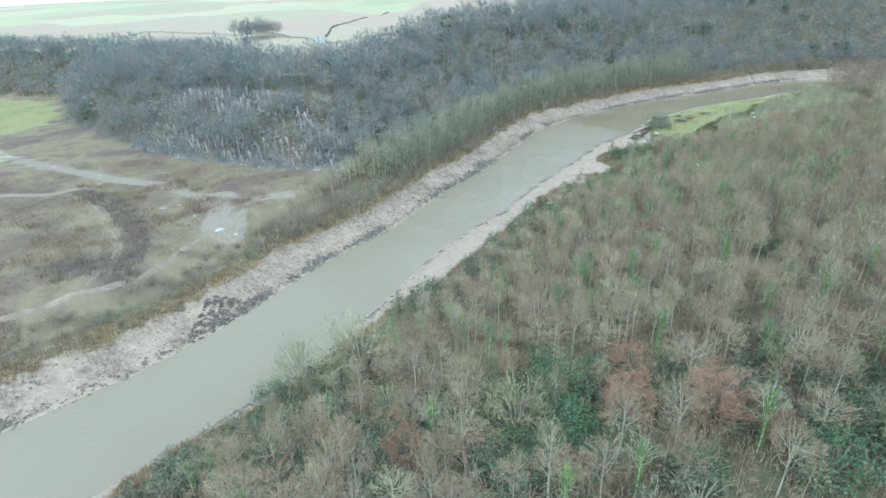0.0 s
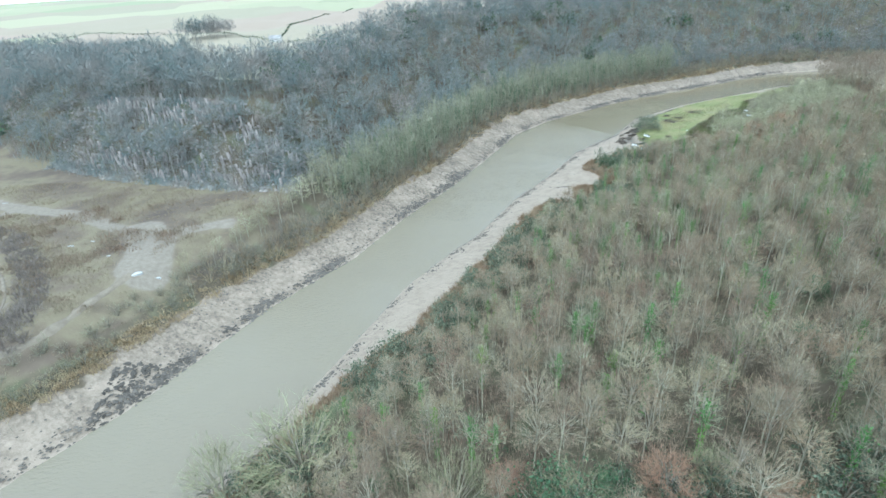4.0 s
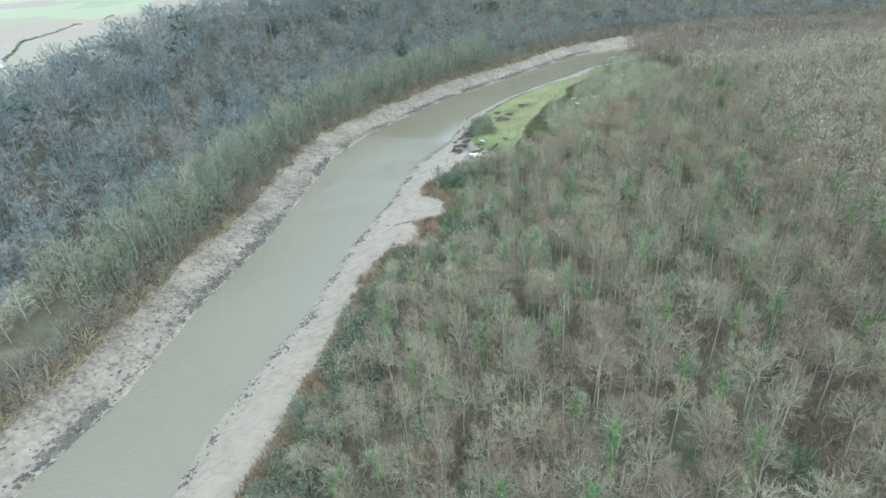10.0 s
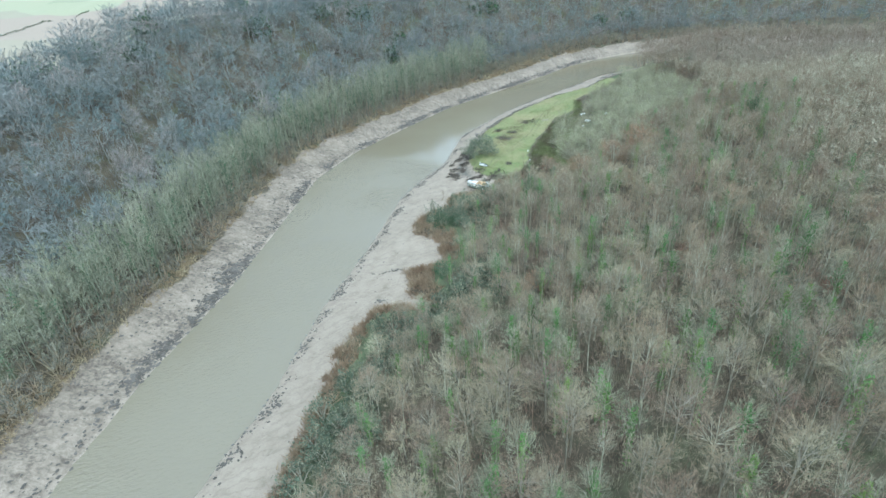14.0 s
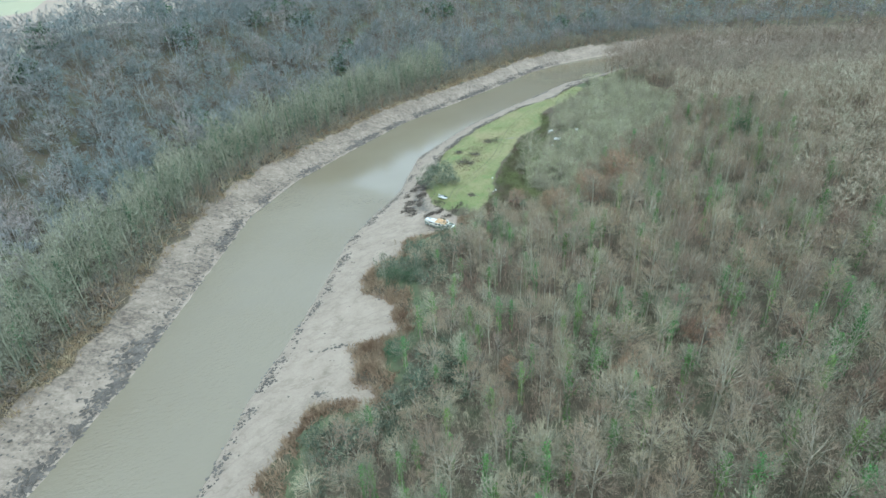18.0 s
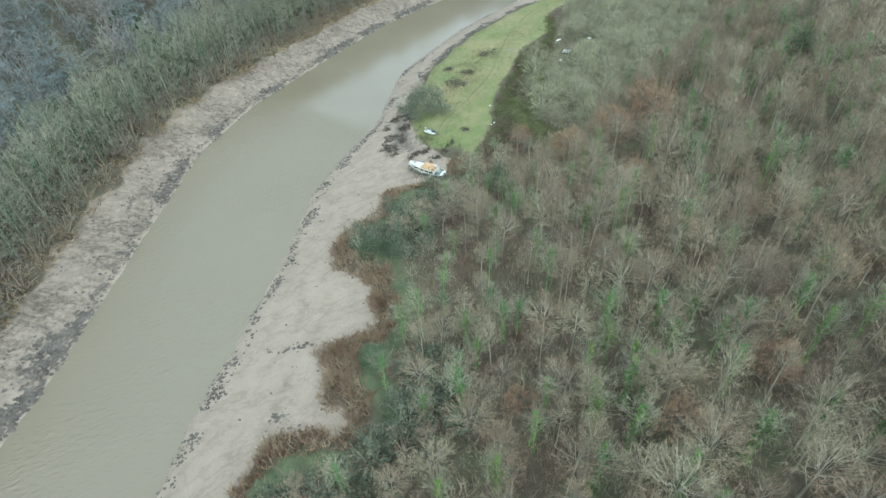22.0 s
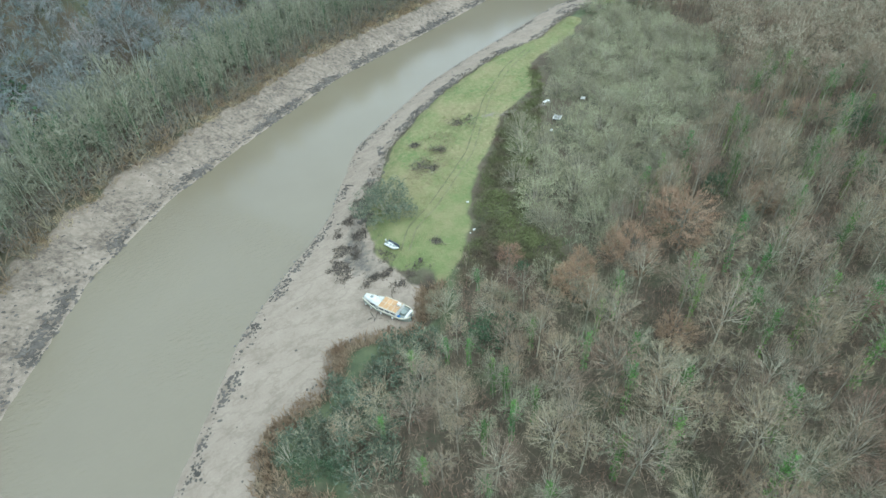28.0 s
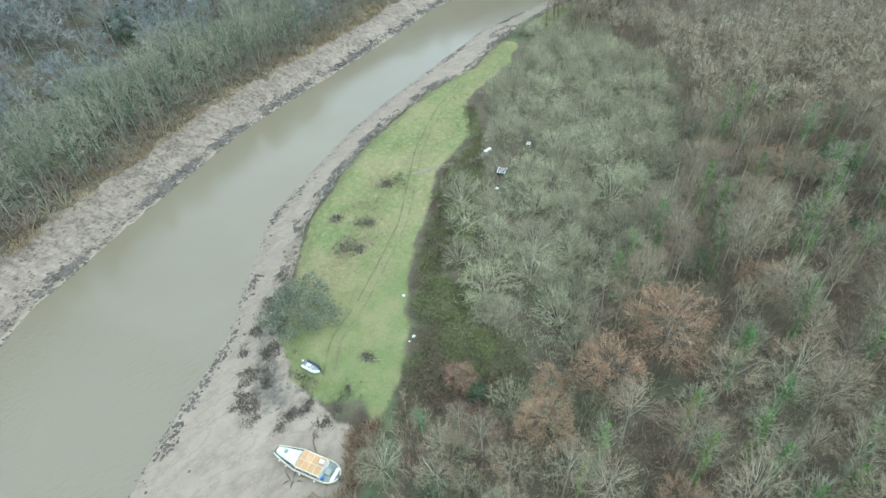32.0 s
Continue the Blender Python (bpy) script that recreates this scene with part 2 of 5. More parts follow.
def noise_tex(n, l, scale, detail=4.0, vec=None, rough=0.6):
    t = n.new("ShaderNodeTexNoise")
    t.inputs["Scale"].default_value, t.inputs["Detail"].default_value, t.inputs["Roughness"].default_value = scale, detail, rough
    if vec is None:
        vec = n.new("ShaderNodeNewGeometry").outputs["Position"]
    l.new(vec, t.inputs["Vector"])
    return t.outputs["Fac"]


def ramp(n, l, fac, stops):
    r = n.new("ShaderNodeValToRGB")
    e = r.color_ramp.elements
    while len(e) < len(stops):
        e.new(0.5)
    for s, (p, c) in zip(e, stops):
        s.position, s.color = p, (*c, 1)
    l.new(fac, r.inputs["Fac"])
    return r.outputs["Color"]


def mixed(n, l, fac, a, b, kind="MIX"):
    m = n.new("ShaderNodeMix")
    m.data_type, m.blend_type = "RGBA", kind
    for value, slot in ((fac, m.inputs["Factor"]), (a, m.inputs["A"]), (b, m.inputs["B"])):
        if isinstance(value, (int, float)):
            slot.default_value = value
        elif isinstance(value, tuple):
            slot.default_value = (*value, 1)
        else:
            l.new(value, slot)
    for o in m.outputs:
        if o.type == "RGBA":
            return o


def bump(n, l, b, fac, strength, distance):
    u = n.new("ShaderNodeBump")
    u.inputs["Strength"].default_value, u.inputs["Distance"].default_value = strength, distance
    l.new(fac, u.inputs["Height"])
    l.new(u.outputs["Normal"], b.inputs["Normal"])


def plain(name, colour, rough=0.8, vary=0.25, scale=0.15, fine=3.0, spec=0.3, metal=0.0, relief=0.0):
    """A painted, wooden or leafy surface: one colour, varied at two scales and from piece to piece."""
    m, n, l, b = material(name, rough, spec)
    b.inputs["Metallic"].default_value = metal
    dark = tuple(c * (1 - vary) for c in colour)
    light = tuple(min(1, c * (1 + vary)) for c in colour)
    col = ramp(n, l, noise_tex(n, l, scale, 3), [(0.32, dark), (0.68, light)])
    col = mixed(n, l, noise_tex(n, l, fine, 3), col, mixed(n, l, 1.0, col, (0.62, 0.6, 0.58), "MULTIPLY"))
    info = n.new("ShaderNodeObjectInfo")
    hsv = n.new("ShaderNodeHueSaturation")
    mr = n.new("ShaderNodeMapRange")
    mr.inputs["To Min"].default_value, mr.inputs["To Max"].default_value = 1 - vary * 0.6, 1 + vary * 0.6
    l.new(info.outputs["Random"], mr.inputs["Value"])
    l.new(mr.outputs["Result"], hsv.inputs["Value"])
    l.new(col, hsv.inputs["Color"])
    l.new(hsv.outputs["Color"], b.inputs["Base Color"])
    if relief:
        bump(n, l, b, noise_tex(n, l, fine * 2, 5), 0.6, relief)
    return m


def wooded(name, a, b_col, c, scale=0.16, odd=0.26):
    """Bark and twigs whose colour drifts from tree to tree."""
    m, n, l, b = material(name, 0.95, 0.15)
    col = ramp(n, l, noise_tex(n, l, scale, 2.5), [(0.3, a), (0.5, b_col), (0.72, c)])
    isl = n.new("ShaderNodeNewGeometry").outputs["Random Per Island"]
    col = mixed(n, l, isl, mixed(n, l, 1.0, col, (1 - odd, 1 - odd, 1 - odd), "MULTIPLY"), mixed(n, l, 1.0, col, (1 + odd, 1 + odd, 1 + odd * 0.9), "MULTIPLY"))
    hsv = n.new("ShaderNodeHueSaturation")
    rnd = n.new("ShaderNodeObjectInfo").outputs["Random"]
    for slot, lo, hi in (("Hue", 0.488, 0.516), ("Value", 0.82, 1.18)):
        mr = n.new("ShaderNodeMapRange")
        mr.inputs["To Min"].default_value, mr.inputs["To Max"].default_value = lo, hi
        l.new(rnd, mr.inputs["Value"])
        l.new(mr.outputs["Result"], hsv.inputs[slot])
    l.new(col, hsv.inputs["Color"])
    l.new(hsv.outputs["Color"], b.inputs["Base Color"])
    return m


BARK = wooded("bark", (0.22, 0.2, 0.15), (0.28, 0.255, 0.195), (0.355, 0.325, 0.25))
TWIG = wooded("twig", (0.225, 0.153, 0.106), (0.232, 0.188, 0.127), (0.272, 0.243, 0.163), 0.16)
TWIG_GREEN = wooded("lichen_twig", (0.175, 0.17, 0.108), (0.215, 0.208, 0.138), (0.265, 0.25, 0.175))
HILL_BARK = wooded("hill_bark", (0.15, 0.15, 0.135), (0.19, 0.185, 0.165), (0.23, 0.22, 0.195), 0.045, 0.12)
# haze over the far hill is mixed into this bluish twig colour
TWIG_HILL_HAZE = wooded("hazy_hill_twig", (0.13, 0.163, 0.157), (0.188, 0.2, 0.187), (0.272, 0.23, 0.2), 0.075, 0.06)
FLOOR_TWIG = wooded("hazel_twig", (0.21, 0.132, 0.096), (0.218, 0.168, 0.12), (0.225, 0.21, 0.135), 0.12)
TWIG_BELT = wooded("belt_twig", (0.17, 0.18, 0.122), (0.222, 0.225, 0.158), (0.285, 0.272, 0.197), 0.12)
SCRUB_TWIG = wooded("scrub_twig", (0.145, 0.118, 0.1), (0.165, 0.155, 0.125), (0.2, 0.192, 0.15), 0.12)
TWIG_WILLOW = wooded("willow_twig", (0.235, 0.22, 0.135), (0.28, 0.27, 0.172), (0.33, 0.315, 0.215))
TWIG_SALLOW = wooded("sallow_twig", (0.172, 0.166, 0.096), (0.21, 0.202, 0.118), (0.257, 0.245, 0.153), 0.2)
# paler than TWIG: distance haze is put into the farther trees' colour
TWIG_UPPER_HAZE = wooded("hazy_upper_twig", (0.262, 0.203, 0.15), (0.282, 0.242, 0.178), (0.322, 0.297, 0.22), 0.13)
THORN_LEAF = wooded("grey_green_leaf", (0.074, 0.095, 0.064), (0.1, 0.122, 0.082), (0.14, 0.157, 0.107), 0.25)
BUSH_LEAF = wooded("olive_grey_leaf", (0.105, 0.125, 0.085), (0.135, 0.153, 0.105), (0.175, 0.187, 0.135), 0.4)
IVY = wooded("ivy_leaf", (0.08, 0.155, 0.055), (0.115, 0.205, 0.06), (0.2, 0.275, 0.07), 0.09)
BELT_IVY = wooded("dull_ivy_leaf", (0.068, 0.108, 0.062), (0.092, 0.14, 0.075), (0.128, 0.175, 0.09), 0.09)
EVERGREEN = wooded("evergreen_leaf", (0.05, 0.09, 0.05), (0.075, 0.122, 0.064), (0.105, 0.152, 0.077), 0.3)
RUSSET = wooded("russet_leaf", (0.2, 0.12, 0.08), (0.25, 0.158, 0.105), (0.285, 0.195, 0.135), 0.2)
BRAMBLE = wooded("bramble_leaf", (0.145, 0.105, 0.078), (0.13, 0.142, 0.066), (0.18, 0.204, 0.085), 0.1)
BRACKEN = wooded("bracken", (0.185, 0.125, 0.08), (0.25, 0.182, 0.118), (0.315, 0.252, 0.17), 0.22)
STONE = plain("shore_stone", (0.115, 0.102, 0.086), 0.85, 0.4, 0.5, 4.0)
ROCKFACE = plain("limestone", (0.36, 0.325, 0.30), 0.9, 0.4, 0.25, 1.5, relief=0.1)
WEED = wooded("wrack", (0.085, 0.074, 0.062), (0.125, 0.108, 0.088), (0.175, 0.15, 0.12), 0.6)


def ground_material():
    m, n, l, b = material("land", 0.95, 0.2)

    def mask(name, sharp=0.18, wobble=0.35, scale=0.6):
        at = n.new("ShaderNodeAttribute")
        at.attribute_name = name
        ad = n.new("ShaderNodeMath")
        ad.operation = "MULTIPLY_ADD"
        l.new(noise_tex(n, l, scale, 5), ad.inputs[0])
        ad.inputs[1].default_value = wobble
        l.new(at.outputs["Fac"], ad.inputs[2])
        r = n.new("ShaderNodeMapRange")
        r.interpolation_type = "SMOOTHSTEP"
        r.inputs["From Min"].default_value, r.inputs["From Max"].default_value = 0.5 + wobble / 2 - sharp, 0.5 + wobble / 2 + sharp
        l.new(ad.outputs[0], r.inputs["Value"])
        return r.outputs["Result"]

    litter = ramp(n, l, noise_tex(n, l, 0.25, 6), [(0.3, (0.088, 0.068, 0.05)), (0.5, (0.125, 0.10, 0.073)), (0.7, (0.16, 0.135, 0.095))])
    litter = mixed(n, l, noise_tex(n, l, 2.5, 4), litter, mixed(n, l, 1.0, litter, (0.55, 0.6, 0.5), "MULTIPLY"))
    moss = ramp(n, l, noise_tex(n, l, 0.5, 5), [(0.35, (0.065, 0.078, 0.042)), (0.65, (0.115, 0.13, 0.066))])
    litter = mixed(n, l, ramp(n, l, noise_tex(n, l, 0.12, 5), [(0.5, (0, 0, 0)), (0.66, (0.6, 0.6, 0.6))]), litter, moss)
    litter = mixed(n, l, mask("verge", 0.25, 0.5, 0.4), litter, moss)
    rough = ramp(n, l, noise_tex(n, l, 0.06, 6), [(0.3, (0.085, 0.068, 0.055)), (0.45, (0.125, 0.10, 0.074)), (0.56, (0.17, 0.145, 0.095)), (0.66, (0.12, 0.098, 0.07)), (0.78, (0.15, 0.14, 0.085))])
    grass = ramp(n, l, noise_tex(n, l, 0.075, 8, None, 0.66), [(0.33, (0.138, 0.18, 0.07)), (0.46, (0.186, 0.204, 0.089)), (0.56, (0.25, 0.232, 0.121)), (0.7, (0.212, 0.178, 0.1))])
    grass = mixed(n, l, noise_tex(n, l, 2.2, 6), grass, mixed(n, l, 1.0, grass, (0.58, 0.62, 0.5), "MULTIPLY"))
    straw = ramp(n, l, noise_tex(n, l, 0.9, 8, None, 0.72), [(0.44, (0, 0, 0)), (0.6, (0.6, 0.6, 0.6))])
    up = n.new("ShaderNodeSeparateXYZ")
    l.new(n.new("ShaderNodeNewGeometry").outputs["Position"], up.inputs[0])
    dry = n.new("ShaderNodeMapRange")
    dry.interpolation_type = "SMOOTHSTEP"
    dry.inputs["From Min"].default_value, dry.inputs["From Max"].default_value = 254.0, 272.0
    l.new(up.outputs["Y"], dry.inputs["Value"])
    straw = mixed(n, l, 1.0, straw, dry.outputs["Result"], "MULTIPLY")
    grass = mixed(n, l, straw, grass, ramp(n, l, noise_tex(n, l, 1.6, 4), [(0.35, (0.2, 0.165, 0.09)), (0.65, (0.31, 0.27, 0.15))]))
    wet = noise_tex(n, l, 0.35, 6)
    mud = ramp(n, l, wet, [(0.25, (0.24, 0.195, 0.147)), (0.45, (0.3, 0.247, 0.19)), (0.7, (0.338, 0.28, 0.217))])
    mud = mixed(n, l, noise_tex(n, l, 3.0, 5), mud, mixed(n, l, 1.0, mud, (0.74, 0.73, 0.72), "MULTIPLY"))
    vm = n.new("ShaderNodeMapping")
    vm.inputs["Rotation"].default_value[2], vm.inputs["Scale"].default_value = radians(35), (0.55, 1.0, 1.0)
    l.new(n.new("ShaderNodeNewGeometry").outputs["Position"], vm.inputs["Vector"])
    vein = noise_tex(n, l, 0.3, 6, vm.outputs[0])
    mud = mixed(n, l, ramp(n, l, vein, [(0.45, (0, 0, 0)), (0.49, (0.5, 0.5, 0.5)), (0.5, (0.5, 0.5, 0.5)), (0.54, (0, 0, 0))]), mud, mixed(n, l, 1.0, mud, (0.72, 0.71, 0.7), "MULTIPLY"))
    mud = mixed(n, l, mask("stony", 0.35, 0.9, 0.5), mud, mixed(n, l, 1.0, mud, (0.84, 0.84, 0.84), "MULTIPLY"))
    grit = ramp(n, l, noise_tex(n, l, 1.1, 9, None, 0.72), [(0.38, (0.52, 0.52, 0.52)), (0.5, (0.92, 0.92, 0.92)), (0.6, (1.12, 1.12, 1.12))])
    mud = mixed(n, l, mask("stony", 0.45, 0.5, 0.2), mud, mixed(n, l, 1.0, mud, grit, "MULTIPLY"))
    place = n.new("ShaderNodeCombineXYZ")
    for slot, name, k in (("X", "shore_along", 0.3), ("Y", "shore_out", 0.11)):
        at = n.new("ShaderNodeAttribute")
        at.attribute_name = name
        sc = n.new("ShaderNodeMath")
        sc.operation = "MULTIPLY"
        sc.inputs[1].default_value = k
        l.new(at.outputs["Fac"], sc.inputs[0])
        l.new(sc.outputs[0], place.inputs[slot])
    rill = ramp(n, l, noise_tex(n, l, 1.0, 6, place.outputs[0]), [(0.44, (0, 0, 0)), (0.485, (0.6, 0.6, 0.6)), (0.5, (0.6, 0.6, 0.6)), (0.54, (0, 0, 0))])
    rill = mixed(n, l, 1.0, rill, mask("stony", 0.3, 0.2, 0.2), "MULTIPLY")
    mud = mixed(n, l, rill, mud, mixed(n, l, 1.0, mud, (0.56, 0.55, 0.54), "MULTIPLY"))
    gravel = ramp(n, l, noise_tex(n, l, 0.9, 6), [(0.3, (0.165, 0.14, 0.11)), (0.7, (0.225, 0.195, 0.155))])
    vor = n.new("ShaderNodeTexVoronoi")
    vor.inputs["Scale"].default_value = 0.0075
    l.new(n.new("ShaderNodeNewGeometry").outputs["Position"], vor.inputs["Vector"])
    sep = n.new("ShaderNodeSeparateColor")
    l.new(vor.outputs["Color"], sep.inputs[0])
    field = ramp(n, l, sep.outputs[0], [(0.0, (0.27, 0.25, 0.175)), (0.35, (0.29, 0.225, 0.18)), (0.6, (0.25, 0.265, 0.165)), (0.8, (0.32, 0.30, 0.20))])
    col = mixed(n, l, mask("rough"), litter, rough)
    col = mixed(n, l, mask("field", 0.1, 0.1), col, field)
    col = mixed(n, l, mask("grass", 0.15, 0.3), col, grass)
    col = mixed(n, l, mask("gravel", 0.2, 0.4), col, gravel)
    wm = mask("mud", 0.12, 0.35)
    col = mixed(n, l, wm, col, mud)
    col = mixed(n, l, mask("wrack", 0.2, 1.1, 0.7), col, ramp(n, l, noise_tex(n, l, 2.0, 4), [(0.35, (0.085, 0.075, 0.062)), (0.7, (0.16, 0.14, 0.112))]))
    l.new(col, b.inputs["Base Color"])
    rg = n.new("ShaderNodeMapRange")
    rg.inputs["To Min"].default_value, rg.inputs["To Max"].default_value = 0.95, 0.66
    l.new(wm, rg.inputs["Value"])
    l.new(rg.outputs["Result"], b.inputs["Roughness"])
    bump(n, l, b, noise_tex(n, l, 1.4, 7), 0.7, 0.25)
    return m


def water_material():
    m, n, l, b = material("silty_water", 0.035, 0.6)
    col = ramp(n, l, noise_tex(n, l, 0.02, 4), [(0.3, (0.165, 0.138, 0.092)), (0.7, (0.19, 0.163, 0.112))])
    l.new(col, b.inputs["Base Color"])
    b.inputs["IOR"].default_value = 1.55
    # the reach above the bend lies calm, the ebb ruffles the water below it
    where = n.new("ShaderNodeVectorMath")
    where.operation = "DOT_PRODUCT"
    l.new(n.new("ShaderNodeNewGeometry").outputs["Position"], where.inputs[0])
    where.inputs[1].default_value = (0.8, 0.6, 0.0)
    ruffled = n.new("ShaderNodeMapRange")
    ruffled.interpolation_type = "SMOOTHSTEP"
    ruffled.inputs["From Min"].default_value, ruffled.inputs["From Max"].default_value = 226.0, 238.0
    ruffled.inputs["To Min"].default_value, ruffled.inputs["To Max"].default_value = 1.0, 0.06
    l.new(where.outputs["Value"], ruffled.inputs["Value"])
    rg = n.new("ShaderNodeMapRange")
    rg.inputs["To Min"].default_value, rg.inputs["To Max"].default_value = 0.03, 0.2
    l.new(ruffled.outputs["Result"], rg.inputs["Value"])
    l.new(rg.outputs["Result"], b.inputs["Roughness"])
    co = n.new("ShaderNodeMapping")
    co.inputs["Rotation"].default_value[2] = radians(-55)
    co.inputs["Scale"].default_value = (1.0, 2.2, 1.0)
    l.new(n.new("ShaderNodeNewGeometry").outputs["Position"], co.inputs["Vector"])
    patch = ramp(n, l, noise_tex(n, l, 0.04, 3), [(0.4, (0.3, 0.3, 0.3)), (0.62, (1, 1, 1))])
    wave = mixed(n, l, 1.0, noise_tex(n, l, 0.7, 3, co.outputs[0]), patch, "MULTIPLY")
    wave = mixed(n, l, 1.0, wave, ruffled.outputs["Result"], "MULTIPLY")
    bump(n, l, b, wave, 0.9, 0.35)
    return m


# ---- ground and water ----
def spaced(lo, hi, fine_step, far):
    a = list(np.arange(lo, hi, fine_step))
    s, left, right = fine_step, [lo], [a[-1]]
    while right[-1] < far:
        s *= 1.13
        right.append(right[-1] + s)
        left.append(left[-1] - s)
    return np.array(left[:0:-1] + a + right[1:])


gx, gy = spaced(-125, 235, 1.8, 4300), spaced(30, 385, 1.8, 4300)
GX, GY = np.meshgrid(gx, gy)
gz, gdl, gdr, gdv, gdt = site(GX.ravel(), GY.ravel())
cols = len(gx)
ii = (np.arange(len(gy) - 1)[:, None] * cols + np.arange(cols - 1)[None]).ravel()
ground_mesh = mesh_data("ground", np.stack([GX.ravel(), GY.ravel(), gz], 1), np.stack([ii, ii + 1, ii + cols + 1, ii + cols], 1), ground_material(), True)
px, py = GX.ravel(), GY.ravel()
track = np.full(px.shape, -9.0)
for pts, half in TRACKS:
    track = np.maximum(track, half - np.abs(line_distance(px, py, pts)))
masks = {
    "mud": np.where(gdl > 0, 0.5 + (11.5 + 2.0 * ripple(px, py, 9) - gdl) / 3.0, np.where(gdr > 0, 0.5 - gdv / 2.0, 1.0)),
    "grass": 0.5 + np.maximum(inside(px, py, LAWN) + 0.9 * ripple(px, py, 5), np.maximum(inside(px, py, PASTURE), inside(px, py, [(214, 328), (222, 337), (236, 339), (240, 332), (224, 325)]))) / 3.0,
    "wrack": np.maximum(0.04 + inside(px, py, WRACK_RING) / 8.0, np.where((px > 95) & (py > 262) & (px < 260), 0.55 - np.abs(gdv + 0.8) / 3.0, 0)),
    "stony": np.where(gdl > 0, 0.62 + 0.3 * ripple(px, py, 12), 0.0),
    "verge": np.where((gdl < 0) & (py > 60), 0.85 - np.abs(gdv - 4.5) / 5.0, 0.0),
    "gravel": 0.5 + track / 2.5,
    "rough": np.where(gdl > 11, 0.5 + np.where(px < -42, np.minimum(3 - gdt, gdl - 18), np.minimum(np.minimum(3 - gdt, gdl - 20), 182 - py)) / 5, 0.0),
    "field": 0.5 + np.maximum(np.minimum(gdt - wood_depth(px, py) - 4, 20 + (py - 330) * 0.4 - px), np.minimum(gdl - 165, -35 - gdt)) / 12,
}
for name, values in masks.items():
    at = ground_mesh.attributes.new(name, "FLOAT", "POINT")
    at.data.foreach_set("value", np.clip(values, 0, 1).astype(np.float32))
for name, values in (("shore_along", line_along(px, py, LEFT_WATER)), ("shore_out", gdl)):
    at = ground_mesh.attributes.new(name, "FLOAT", "POINT")
    at.data.foreach_set("value", values.astype(np.float32))
tagged(new("ground", ground_mesh), "brown woodland floor, tidal mud banks and rough green grass", "ground", kind="structure")

wx, wy = np.meshgrid(np.linspace(-700, 1500, 12), np.linspace(-500, 700, 12))
wi = (np.arange(11)[:, None] * 12 + np.arange(11)[None]).ravel()
tagged(new("water", mesh_data("water", np.stack([wx.ravel(), wy.ravel(), np.zeros(144)], 1), np.stack([wi, wi + 1, wi + 13, wi + 12], 1), water_material())),
       "pale grey-green silty river water at low tide", "river", kind="structure")

# ring wall far behind everything, its pale glow stands in for distant haze
t = np.linspace(0, 2 * math.pi, 65)[:-1]
v = np.concatenate([np.stack([1500 * np.cos(t) + 50, 1500 * np.sin(t) + 150, np.full(64, h)], 1) for h in (-20.0, 130.0)])
i = np.arange(64)
HAZE = bpy.data.materials.new("distant_haze")
HAZE.use_nodes = True
hn = HAZE.node_tree.nodes
hb = hn["Principled BSDF"]
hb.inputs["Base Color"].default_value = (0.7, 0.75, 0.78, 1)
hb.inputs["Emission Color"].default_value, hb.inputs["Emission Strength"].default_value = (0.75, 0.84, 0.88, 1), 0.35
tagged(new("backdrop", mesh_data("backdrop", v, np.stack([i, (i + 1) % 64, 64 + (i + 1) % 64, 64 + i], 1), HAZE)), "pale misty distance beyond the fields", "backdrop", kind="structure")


# ---- trees ----
def unit(v):
    return v / (np.linalg.norm(v, axis=-1, keepdims=True) + 1e-9)


def fork(rng, at, way, long, kids, low, wide, rise, share):
    """Branches that spring from their parents: where each starts, its way and its length."""
    j = np.repeat(np.arange(len(at)), kids)
    u = rng.uniform(low, 1.0, len(j))
    start = at[j] + way[j] * (long[j] * u)[:, None]
    out = unit(way[j] + rng.normal(0, wide, (len(j), 3)) + [0, 0, rise])
    return start, out, long[j] * share * rng.uniform(0.65, 1.25, len(j))


